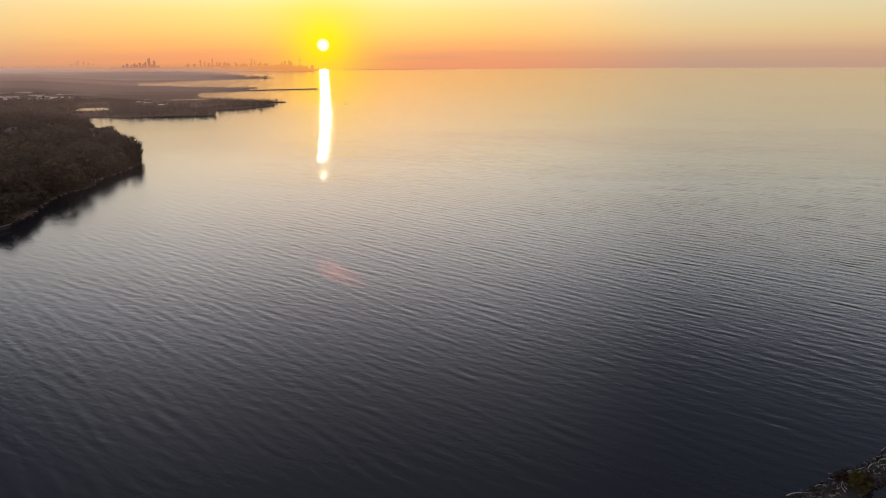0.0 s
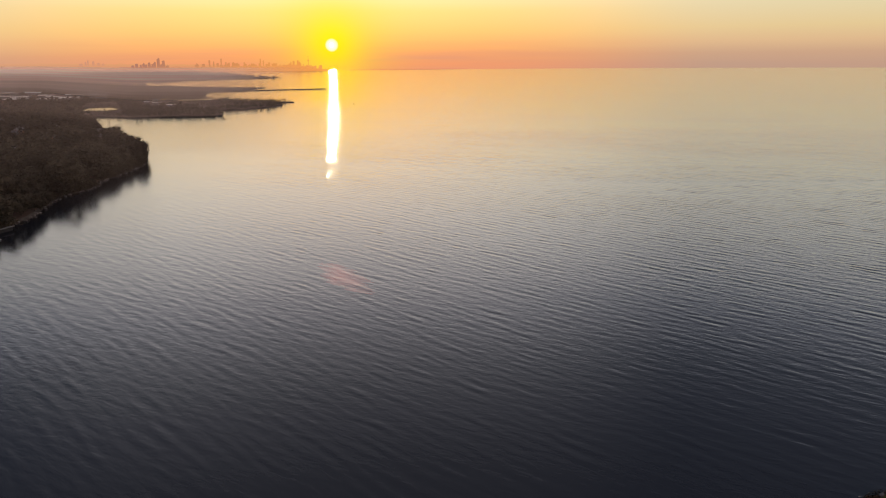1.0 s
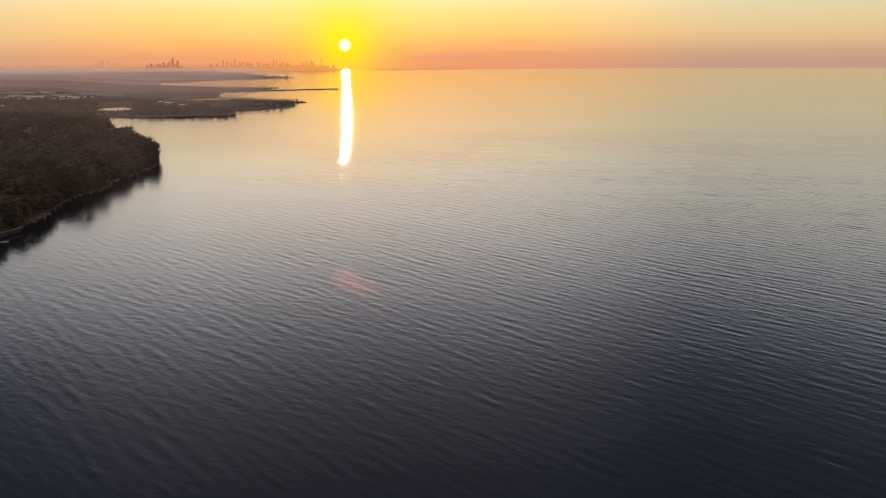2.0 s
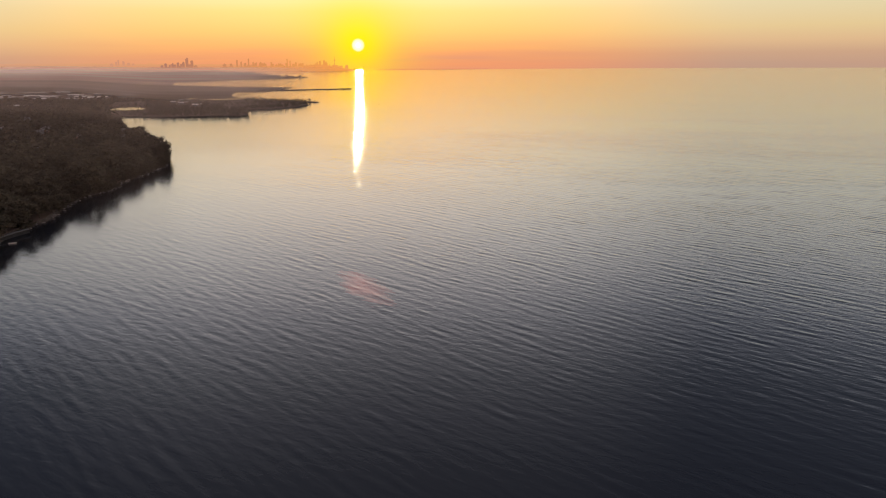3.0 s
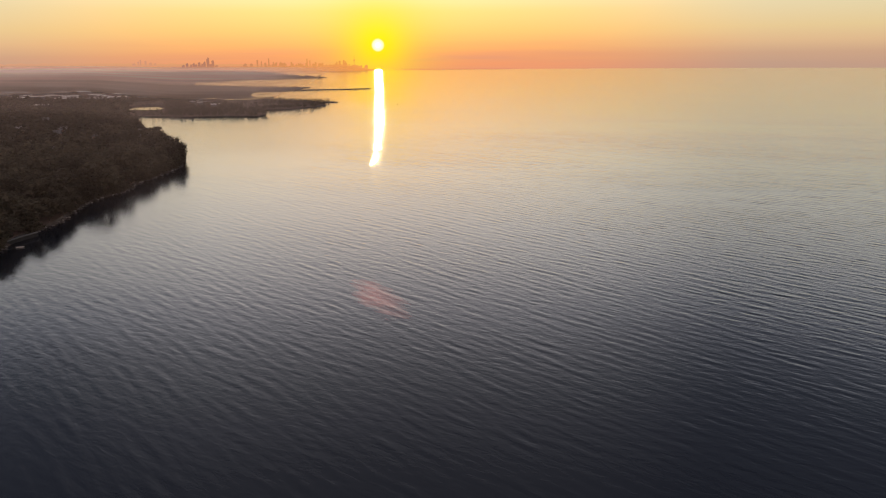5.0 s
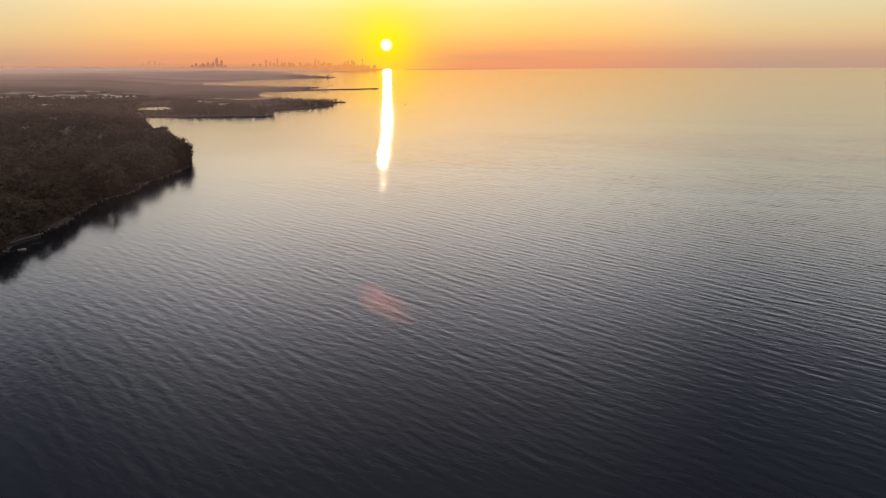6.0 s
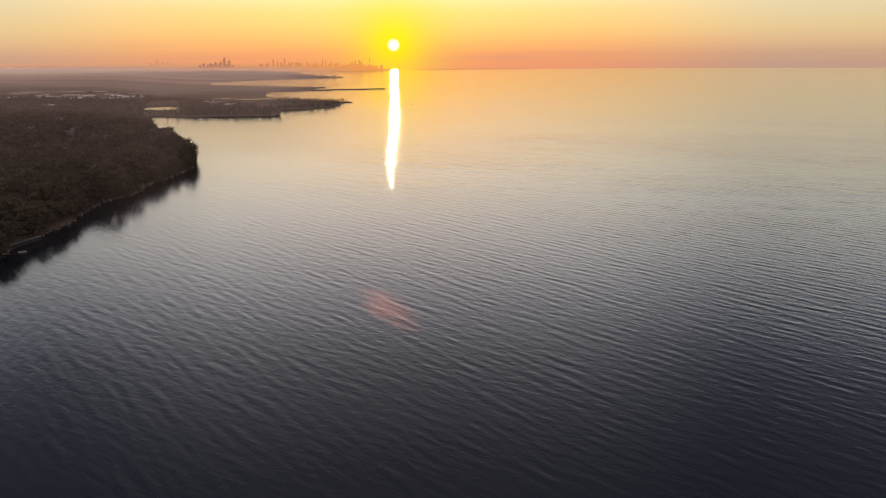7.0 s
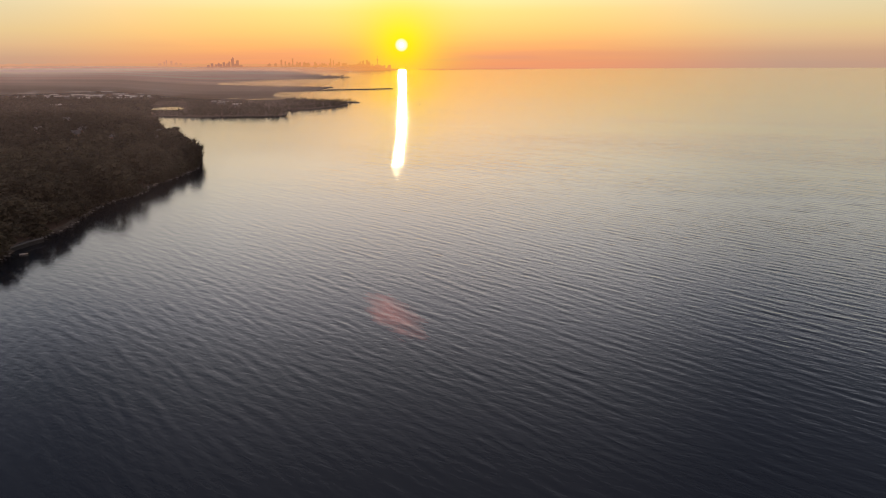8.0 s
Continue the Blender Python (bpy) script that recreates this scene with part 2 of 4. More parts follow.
ROOF_PALE = material("pale_metal_roof", ((0.40, 0.385, 0.37), (0.60, 0.58, 0.56), (0.80, 0.78, 0.76)), 0.4, 0.05, per_object=0.9)
WALL_PALE = material("pale_render_wall", ((0.42, 0.40, 0.37), (0.56, 0.53, 0.49), (0.70, 0.67, 0.62)), 0.8, 0.2, per_object=0.4)
WALL_BRICK = material("brown_brick_wall", ((0.16, 0.10, 0.075), (0.24, 0.155, 0.115), (0.33, 0.22, 0.17)), 0.85, 0.25, per_object=0.3)
ROOF_GREY = material("grey_shingle_roof", ((0.10, 0.097, 0.095), (0.17, 0.165, 0.16), (0.26, 0.25, 0.245)), 0.7, 0.4, per_object=0.7)
CONCRETE = material("weathered_concrete", ((0.10, 0.096, 0.093), (0.15, 0.146, 0.142), (0.22, 0.215, 0.21)), 0.85, 0.4, 0.01)
GLASS = material("dark_window_glass", ((0.02, 0.022, 0.025), (0.035, 0.037, 0.04), (0.05, 0.052, 0.055)), 0.15, 0.3)
# these glow by themselves; their haze is painted in as emission colour
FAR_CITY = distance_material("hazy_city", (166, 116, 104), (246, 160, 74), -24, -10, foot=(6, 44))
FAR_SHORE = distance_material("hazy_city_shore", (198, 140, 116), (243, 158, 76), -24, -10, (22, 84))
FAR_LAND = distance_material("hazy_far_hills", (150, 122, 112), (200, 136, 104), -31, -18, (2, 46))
FAR_HAZE = distance_material("far_haze", (188, 142, 122), (230, 154, 106), -33, -15, (24, 58))
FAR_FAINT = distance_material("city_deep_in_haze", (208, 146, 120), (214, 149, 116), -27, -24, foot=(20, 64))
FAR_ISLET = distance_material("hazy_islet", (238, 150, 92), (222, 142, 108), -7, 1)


# ---------------------------------------------------------------- mesh helpers
def mesh_of(name, verts, faces, mat, smooth=False):
    me = bpy.data.meshes.new(name)
    me.from_pydata([tuple(v) for v in verts], [], [tuple(f) for f in faces])
    me.materials.append(mat)
    if smooth:
        me.polygons.foreach_set("use_smooth", [True] * len(me.polygons))
    me.update()
    return me


def big_mesh(name, verts, quads, mat, smooth=False):
    """A mesh from numpy arrays of places and of four corners a face."""
    me = bpy.data.meshes.new(name)
    me.vertices.add(len(verts))
    me.vertices.foreach_set("co", np.asarray(verts, np.float32).ravel())
    n, k = quads.shape
    me.loops.add(n * k)
    me.loops.foreach_set("vertex_index", np.asarray(quads, np.int32).ravel())
    me.polygons.add(n)
    me.polygons.foreach_set("loop_start", np.arange(0, n * k, k, dtype=np.int32))
    me.polygons.foreach_set("use_smooth", np.full(n, smooth))
    me.materials.append(mat)
    me.update(calc_edges=True)
    return me


def part(name, bm, mat, parent=None, label=""):
    """Links a bmesh or a mesh as one object under a thing or part."""
    if isinstance(bm, bmesh.types.BMesh):
        me = bpy.data.meshes.new(name)
        bm.to_mesh(me)
        bm.free()
        me.materials.append(mat)
    else:
        me = bm
    ob = new(name, me)
    ob.parent = parent
    return tagged(ob, label)


def box(bm, x0, x1, y0, y1, z0, z1, bevel=0.0):
    made = bmesh.ops.create_cube(bm, size=1, matrix=Matrix.LocRotScale(((x0 + x1) / 2, (y0 + y1) / 2, (z0 + z1) / 2), None, (x1 - x0, y1 - y0, z1 - z0)))
    if bevel:
        edges = list({e for v in made["verts"] for e in v.link_edges})
        bmesh.ops.bevel(bm, geom=edges, offset=bevel, segments=1, affect="EDGES")
    return bm


def tube(bm, points, radii, sides=6):
    """A tapered round limb along points."""
    rings = []
    for n, (p, r) in enumerate(zip(points, radii)):
        a, b = Vector(points[max(n - 1, 0)]), Vector(points[min(n + 1, len(points) - 1)])
        q = (b - a).to_track_quat("Z", "Y")
        rings.append([bm.verts.new(Vector(p) + q @ Vector((r * math.cos(k * math.tau / sides), r * math.sin(k * math.tau / sides), 0))) for k in range(sides)])
    for one, two in zip(rings, rings[1:]):
        for k in range(sides):
            bm.faces.new((one[k], one[(k + 1) % sides], two[(k + 1) % sides], two[k]))
    bm.faces.new(rings[0][::-1])
    bm.faces.new(rings[-1])


# ---------------------------------------------------------------- the lake
def wave_height(x, y, spacing):
    """Wind waves that run towards the right and away, with a weaker cross sea."""
    rng = np.random.default_rng(7)
    z = np.zeros_like(x)
    count = 56
    for n in range(count):
        length = 1.7 * (5.0 / 1.7) ** rng.random()
        way = 48 + rng.normal(0, 8 if n % 6 else 30)
        slope = WAVE_SLOPE * math.sqrt(2 / count) * (1.45 if length < 2.8 else 1.2 if length < 3.9 else 0.75)
        k = math.tau / length
        phase = k * (x * math.cos(radians(way)) + y * math.sin(radians(way))) + rng.random() * math.tau
        z += slope / k * np.clip(length / (1.5 * spacing) - 1, 0, 1) * (2 * (0.5 + 0.5 * np.sin(phase)) ** 2.2 - 0.7)
    return z


WAVE_SLOPE = 0.0242


def make_lake():
    radii, step = [0.0, 10.0, 25.0, 40.0, 55.0, 65.0], 0.68
    r = 70.0
    while r < 4985:
        radii.append(r)
        if r > 430:
            step *= 1.02
        r += step
    radii.append(4985.0)
    radii = np.array(radii)
    fine = np.radians(np.arange(-39.0, 34.0, 0.145))
    rest = np.radians(np.arange(34.0, 321.0, 4.1))
    turn = np.concatenate([fine, rest])
    rr, tt = np.meshgrid(radii, turn, indexing="ij")
    x, y = rr * np.sin(tt), rr * np.cos(tt)
    gap = np.maximum(np.gradient(radii)[:, None], rr * np.gradient(turn)[None, :])
    z = wave_height(x, y, gap) * (0.45 + 1.1 * np.clip((rr - 105) / 150, 0, 1)) * (0.4 + 0.6 * np.clip((x + 160) / 105, 0, 1))
    verts = np.stack([x, y, z], -1).reshape(-1, 3)
    rows, cols = rr.shape
    i, j = np.meshgrid(np.arange(rows - 1), np.arange(cols), indexing="ij")
    k = (j + 1) % cols
    quads = np.stack([i * cols + j, i * cols + k, (i + 1) * cols + k, (i + 1) * cols + j], -1).reshape(-1, 4)
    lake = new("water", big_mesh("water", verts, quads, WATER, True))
    tagged(lake, "calm grey lake water with low wind ripples at dawn", "water", kind="structure")


make_lake()


# ---------------------------------------------------------------- the land
def outline(points, step, rough, seed):
    """A closed coast through the given bends, with finer bends between them."""
    out = []
    for (ax, ay), (bx, by) in zip(points, points[1:] + points[:1]):
        far = math.hypot(bx - ax, by - ay)
        n = max(1, int(far / step))
        for k in range(n):
            s = k / n
            p = Vector((ax + (bx - ax) * s, ay + (by - ay) * s, 0))
            a = noise.noise(p / (step * 3.1) + Vector((seed, 0, 0))), noise.noise(p / (step * 3.1) + Vector((0, seed + 9, 0)))
            w = rough * min(1.0, far / (2 * step)) * (1 if k else 0.4)
            out.append((p.x + a[0] * w, p.y + a[1] * w))
    return out


def inset(ring, d):
    pts = [Vector(p) for p in ring]
    area = sum(a.x * b.y - b.x * a.y for a, b in zip(pts, pts[1:] + pts[:1]))
    sign = 1 if area > 0 else -1
    out = []
    for n, p in enumerate(pts):
        t = pts[(n + 1) % len(pts)] - pts[n - 1]
        if t.length < 1e-6:
            t = Vector((1, 0))
        t.normalize()
        out.append(p + Vector((-t.y, t.x)) * d * sign)
    return out


def land(name, ring, banks, top_mat, bank_mat, label, category="land"):
    """A body of land: banks are (how far in from the shore, height), from the water up."""
    me = bpy.data.meshes.new(name)
    verts, faces, n = [], [], len(ring)
    for d, z in banks:
        lifts = [z + (noise.noise(Vector((*p, 0)) / 9) * 0.3 if 0 < z < 1.5 else 0) for p in ring]
        verts += [(p[0], p[1], h) for p, h in zip(inset(ring, d) if d else [Vector(p) for p in ring], lifts)]
    for b in range(len(banks) - 1):
        faces += [(b * n + k, b * n + (k + 1) % n, (b + 1) * n + (k + 1) % n, (b + 1) * n + k) for k in range(n)]
    sides = len(faces)
    base = (len(banks) - 1) * n
    for tri in geometry.tessellate_polygon([[Vector((verts[base + k][0], verts[base + k][1], 0)) for k in range(n)]]):
        faces.append(tuple(base + k for k in tri))
    me.from_pydata(verts, [], faces)
    me.materials.append(top_mat)
    me.materials.append(bank_mat)
    for k in range(sides):
        me.polygons[k].material_index = 1
    bm = bmesh.new()
    bm.from_mesh(me)
    bmesh.ops.recalc_face_normals(bm, faces=bm.faces)
    bm.to_mesh(me)
    bm.free()
    return tagged(new(name, me), label, category, kind="structure")


# bends of the coast, from the near shore round the headland, the bay, the points and the long spits
COAST_NEAR = [(-170, -120), (-150, 120), (-153, 200), (-159, 236), (-165, 262), (-166, 284), (-170, 300), (-177, 331), (-176, 350),
              (-180, 384), (-181, 410), (-186.5, 440), (-193, 462), (-207, 485), (-237, 532), (-268, 585), (-306, 645), (-350, 705), (-384, 765), (-402, 805)]
COAST_BAY = [(-396, 822), (-382, 818), (-333, 813), (-287, 823), (-261, 824), (-262, 856), (-279, 893), (-290, 924), (-279, 928), (-255, 945), (-236, 988),
             (-234, 1036), (-254, 1075), (-244, 1096), (-232, 1103), (-262, 1116), (-300, 1140), (-345, 1176), (-385, 1216), (-412, 1262), (-428, 1296), (-450, 1350), (-457, 1384)]
COAST_SPIT = [(-471, 1455), (-413, 1538), (-361, 1573), (-269, 1618), (-272, 1630), (-362, 1592), (-425, 1580), (-436, 1618), (-424, 1713), (-440, 1722), (-586, 1783), (-674, 1838),
              (-784, 1900), (-800, 1950), (-851, 1932), (-910, 1968), (-960, 2030)]
COAST_FAR = [(-969, 2096), (-915, 2107), (-912, 2212), (-820, 2499), (-690, 2645), (-616, 2729), (-640, 2752), (-720, 2840), (-860, 3090),
             (-1120, 3700), (-1444, 4217), (-1900, 4420), (-2300, 4380), (-3400, 3600), (-4300, 2400), (-4500, 0), (-1200, -900)]


def open_coast():
    """The whole coast as one ring; each stretch joins the next."""
    ring = []
    for bends, step, rough, seed, nxt in ((COAST_NEAR, 9, 5, 3, COAST_BAY), (COAST_BAY, 9, 6, 5, COAST_SPIT), (COAST_SPIT, 14, 3, 8, COAST_FAR), (COAST_FAR, 45, 14, 11, COAST_NEAR)):
        closed = outline(bends + [nxt[0]], step, rough, seed)
        last = max(k for k, p in enumerate(closed) if math.hypot(p[0] - nxt[0][0], p[1] - nxt[0][1]) < rough + 1)
        ring += closed[:last]
    return ring


COAST = open_coast()
land("ground", COAST, ((0, -1.0), (0.9, 0.25), (1.7, 1.2)), SOIL, BEACH, "low wooded lake shore with a grey pebble beach", "land")

COAST_XY = np.array(COAST)


def inside(x, y, ring=COAST_XY):
    """Which of the places lie within a ring."""
    ax, ay = ring[:, 0], ring[:, 1]
    bx, by = np.roll(ax, -1), np.roll(ay, -1)
    odd = np.zeros(len(x), bool)
    for a, b, c, d in zip(ax, ay, bx, by):
        if b != d:
            cross = ((b > y) != (d > y)) & (x < (c - a) * (y - b) / (d - b) + a)
            odd ^= cross
    return odd


def from_shore(x, y, ring=COAST_XY):
    """Distance to the nearest bend of the coast."""
    best = np.full(len(x), 1e9)
    for px, py in ring:
        best = np.minimum(best, (x - px) ** 2 + (y - py) ** 2)
    return np.sqrt(best)


# ponds and the small harbour lie in the land as sheets of their own
def pond(cx, cy, rx, ry, turn, seed, label):
    ring = []
    for k in range(72):
        a = k * math.tau / 72
        s = 1 + 0.34 * noise.noise(Vector((math.cos(a) * 1.5, math.sin(a) * 1.5, seed))) + 0.22 * noise.noise(Vector((math.cos(a) * 6, math.sin(a) * 6, seed)))
        ring.append(Matrix.Rotation(radians(turn), 2) @ Vector((rx * s * math.cos(a), ry * s * math.sin(a))) + Vector((cx, cy)))
    ob = new("water", mesh_of("pond", [(p.x, p.y, 1.95) for p in ring], [tuple(range(72))], WATER))
    tagged(ob, label, "water", kind="structure")
    return np.array([tuple(p) for p in ring])


PONDS = [pond(-446, 938, 22, 33, 35, 1, "small pond behind trees reflecting the yellow sky"),
         pond(-400, 1164, 34, 13, 35, 4, "narrow harbour basin reflecting the sky"),
         pond(-458, 1187, 10, 9, 0, 7, "small pale pond among trees"),
         pond(-440, 1400, 16, 20, 30, 9, "small pale inlet beside the spit")]


# ---------------------------------------------------------------- trees
HEART = np.array([(x, y, z) for x in (-1, 1) for y in (-1, 1) for z in (-1, 1)]) / math.sqrt(3)
HEART_FACES = np.array([(0, 1, 3, 2), (4, 6, 7, 5), (0, 4, 5, 1), (2, 3, 7, 6), (1, 5, 7, 3), (0, 2, 6, 4)])


def crown_shape(rng, height, width, lobes, leaves, size, low=0.22):
    """Places and quads of a crown: lobes of leaf sprays round a leaning middle, with gaps between them."""
    verts, quads = [], []
    lean = rng.normal(0, 0.06, 2) * height
    mids = []
    for n in range(lobes):
        h = low + (0.93 - low) * (n + rng.random()) / lobes
        reach = width / 2 * (math.sin(math.pi * min(0.98, 0.18 + 0.80 * h)) ** 0.7) * (0.45 + 0.5 * rng.random())
        a = n * 2.4 + rng.normal(0, 0.5)
        mids.append((lean[0] * h + reach * math.cos(a), lean[1] * h + reach * math.sin(a), h * height, width * (0.15 + 0.11 * rng.random())))
    each = leaves // lobes
    for cx, cy, cz, r in mids:
        way = rng.normal(0, 1, (each, 3))
        way /= np.linalg.norm(way, axis=1)[:, None]
        c = np.array((cx, cy, cz)) + way * r * (0.55 + 0.55 * rng.random((each, 1))) * (1, 1, 0.78)
        u = np.cross(way + rng.normal(0, 0.5, (each, 3)), (0.1, 0.2, 1.0))
        u /= np.linalg.norm(u, axis=1)[:, None] + 1e-6
        v = np.cross(u, way + rng.normal(0, 0.4, (each, 3)))
        v /= np.linalg.norm(v, axis=1)[:, None] + 1e-6
        s = size * (0.6 + 0.8 * rng.random((each, 1)))
        base = sum(len(b) for b in verts)
        verts.append(np.stack([c - u * s, c - v * s * 0.6 + u * s * 0.15, c + u * s, c + v * s * 0.6 + u * s * 0.1], 1).reshape(-1, 3))
        quads.append(base + np.arange(4 * each).reshape(-1, 4))
        # the twigs and inner leaves that close the lobe
        turn = np.array(Euler(rng.uniform(0, 6.28, 3)).to_matrix())
        verts.append(np.array((cx, cy, cz)) + HEART @ turn * r * 0.5 * (1, 1, 0.78))
        quads.append(base + 4 * each + HEART_FACES)
    return np.concatenate(verts), np.concatenate(quads), mids


def make_tree(seed, height, width, label, leaf=LEAF, lobes=17, leaves=900, size=0.52):
    """tree > trunk (with limbs), crown; its foot at the origin."""
    rng = np.random.default_rng(seed)
    thing = tagged(new("tree"), label, "tree", "trees on the headland")
    v, q, mids = crown_shape(rng, height, width, lobes, leaves, size)
    bm = bmesh.new()
    r = height * 0.022
    stem = [(0, 0, -0.4), (0.1, 0.05, height * 0.2), (rng.normal(0, 0.3), rng.normal(0, 0.3), height * 0.5), (rng.normal(0, 0.4), rng.normal(0, 0.4), height * 0.82)]
    tube(bm, stem, [r * 1.3, r, r * 0.65, r * 0.2])
    for cx, cy, cz, _ in mids[1::2]:
        start = Vector(stem[1]).lerp(Vector(stem[2]), rng.random())
        start.z = min(start.z, cz * 0.8)
        tube(bm, [start, start.lerp(Vector((cx, cy, cz)), 0.5) + Vector((0, 0, 0.3)), (cx, cy, cz)], [r * 0.45, r * 0.3, r * 0.1], 5)
    part("trunk", bm, BARK, thing)
    part("crown", big_mesh("crown", v, q, leaf), leaf, thing)
    return thing


def scatter(x0, x1, y0, y1, gap, seed, edge):
    """Jittered places on the land, at least edge metres from the shore and off the ponds."""
    rng = np.random.default_rng(seed)
    gx, gy = np.meshgrid(np.arange(x0, x1, gap), np.arange(y0, y1, gap))
    x = gx.ravel() + rng.uniform(-0.42, 0.42, gx.size) * gap
    y = gy.ravel() + rng.uniform(-0.42, 0.42, gx.size) * gap
    keep = inside(x, y) & (x > -0.82 * y - 40)
    x, y = x[keep], y[keep]
    near = COAST_XY[(COAST_XY[:, 1] > y0 - 60) & (COAST_XY[:, 1] < y1 + 60) & (COAST_XY[:, 0] > x0 - 60)]
    keep = from_shore(x, y, near) > edge
    for ring, (px, py, width, reach) in zip(PONDS, OPEN_GROUND):
        d = math.hypot(px, py)
        along, across = ((x - px) * -px + (y - py) * -py) / d, ((x - px) * -py + (y - py) * px) / d
        keep &= ~inside(x, y, ring) & ~((np.abs(across) < width) & (along > -140) & (along < reach))
    return x[keep], y[keep], rng


# low marsh, cut along the camera's sight line to each pond: x, y, half width, length towards the camera
OPEN_GROUND = [(-446, 938, 24, 128), (-400, 1164, 32, 140), (-458, 1187, 9, 140), (-440, 1400, 18, 60)]


HOUSES = [  # x, y, turn, width, depth: dwellings among the trees of the headland
    (-330, 616, 28, 9, 8), (-296, 549, 26, 12, 8), (-277, 580, 24, 9, 8), (-257, 540, 22, 8, 8), (-352, 600, 30, 10, 8), (-390, 600, 30, 13, 8),
    (-339, 566, 28, 7, 8), (-275, 460, 28, 10, 8), (-205, 356, 25, 9, 7), (-320, 640, 28, 10, 8), (-430, 700, 30, 12, 8)]


SHEDS = [  # low industrial buildings inland
         (-789, 1142), (-757, 1158), (-772, 1170), (-760, 1190), (-655, 1098), (-690, 1180), (-672, 1150), (-605, 1112), (-593, 1128), (-600, 1162), (-625, 1135), (-720, 1160), (-700, 1210), (-640, 1190),
         (-1080, 1722), (-1050, 1730), (-905, 1344), (-880, 1350), (-847, 1363), (-820, 1368), (-800, 1410), (-577, 890), (-591, 945), (-930, 1290), (-860, 1255), (-800, 1240), (-745, 1230), (-690, 1260), (-640, 1260),
         (-590, 1240), (-960, 1420), (-700, 1420), (-1507, 2836), (-1475, 2860), (-783, 1386), (-792, 1485), (-909, 1681), (-790, 1597),
         (-411, 1028), (-436, 1060), (-375, 985), (-446, 1116)]


def near_shed(x, y):
    """Clears trees along the camera's sight lines so that the industrial buildings show."""
    hit = np.zeros(len(x), bool)
    for n, (hx, hy) in enumerate(SHEDS):
        d = math.hypot(hx, hy)
        along, across = ((x - hx) * -hx + (y - hy) * -hy) / d, ((x - hx) * -hy + (y - hy) * hx) / d
        hit |= (np.abs(across) < (8 if n >= 38 else 14)) & (along > -12) & (along < (45 if n >= 38 else 72))
    return hit


def near_house(x, y, room):
    """Clears trees round the houses and along the camera's sight lines so that the roofs show."""
    hit = np.zeros(len(x), bool)
    for hx, hy, *_ in HOUSES:
        d = math.hypot(hx, hy)
        along, across = ((x - hx) * -hx + (y - hy) * -hy) / d, ((x - hx) * -hy + (y - hy) * hx) / d
        hit |= (np.abs(across) < room) & (along > -room) & (along < (82 if hy > 520 else 44 if hy > 400 else 20))
    return hit


KINDS = [make_tree(11, 12.5, 12.5, "broad dark leafy tree on the wooded headland"),
         make_tree(12, 11.0, 10.5, "round dark leafy tree on the wooded headland"),
         make_tree(13, 14.0, 11.0, "tall dark leafy tree on the wooded headland"),
         make_tree(14, 9.0, 10.5, "low spreading dark tree on the wooded headland", lobes=10),
         make_tree(15, 13.5, 14.5, "wide crowned dark tree on the wooded headland", lobes=18, leaves=1250),
         make_tree(16, 7.0, 7.5, "small dark tree on the wooded headland", lobes=9, leaves=640)]
for n, kind in enumerate(KINDS):
    kind.matrix_basis = pose(-186 - 9 * n, 300 + 3 * n, 1.6)

tx, ty, rng = scatter(-560, -150, 190, 800, 8.3, 21, 0.7)
keep = ~near_house(tx, ty, 4.6)
keep &= ~((np.abs(tx + 293 + 0.485 * (ty - 623)) < 3.2) & (ty > 588) & (ty < 730))  # a gap in the trees towards the bay
tx, ty = tx[keep], ty[keep]
far = from_shore(tx, ty, COAST_XY[(COAST_XY[:, 1] > 150) & (COAST_XY[:, 1] < 800) & (COAST_XY[:, 0] > -450)])
order = np.argsort(far + 0.02 * ty)
singles, rest = order[:290], order[290:]
for k in singles:
    shore = far[k] < 9 and not 440 < ty[k] < 620
    tip = far[k] < 26 and ty[k] > 520
    kind = KINDS[int(rng.integers(0, 6)) if not shore else int(rng.choice([1, 3, 5, 3]))]
    s = rng.uniform(0.82, 1.15) * ((0.72 if ty[k] > 605 else 0.84 if ty[k] > 400 else 0.8) if shore else 1.0 if not tip else rng.uniform(0.85, 1.28) * min(1.0, 0.5 + far[k] / 26) if ty[k] < 600 else rng.uniform(0.8, 1.22))
    if abs(tx[k] + 293 + 0.485 * (ty[k] - 623)) < 9 and 565 < ty[k] < 640:  # lower beside the gap
        s *= 0.66
    tree = copy_thing(kind, pose(tx[k], ty[k], 1.5))
    tree.matrix_basis = Matrix.LocRotScale((tx[k], ty[k], 1.5), Euler((0, 0, rng.uniform(0, 6.28))), (s, s, s * rng.uniform(0.9, 1.1)))

# taller trees along the tip of the headland, with a gap between two clumps
for x, y, kind, s in ((-303, 618, 4, 1.16), (-302, 611, 2, 1.08), (-261, 563, 0, 0.86), (-250, 545, 2, 0.92), (-239, 525, 4, 0.9), (-225, 504, 0, 0.95), (-208, 473, 4, 0.84)):
    tree = copy_thing(KINDS[kind], pose(x, y, 1.5))
    tree.matrix_basis = pose(x, y, 1.5, 0, 0, x * 7) @ Matrix.Diagonal((s, s, s, 1))


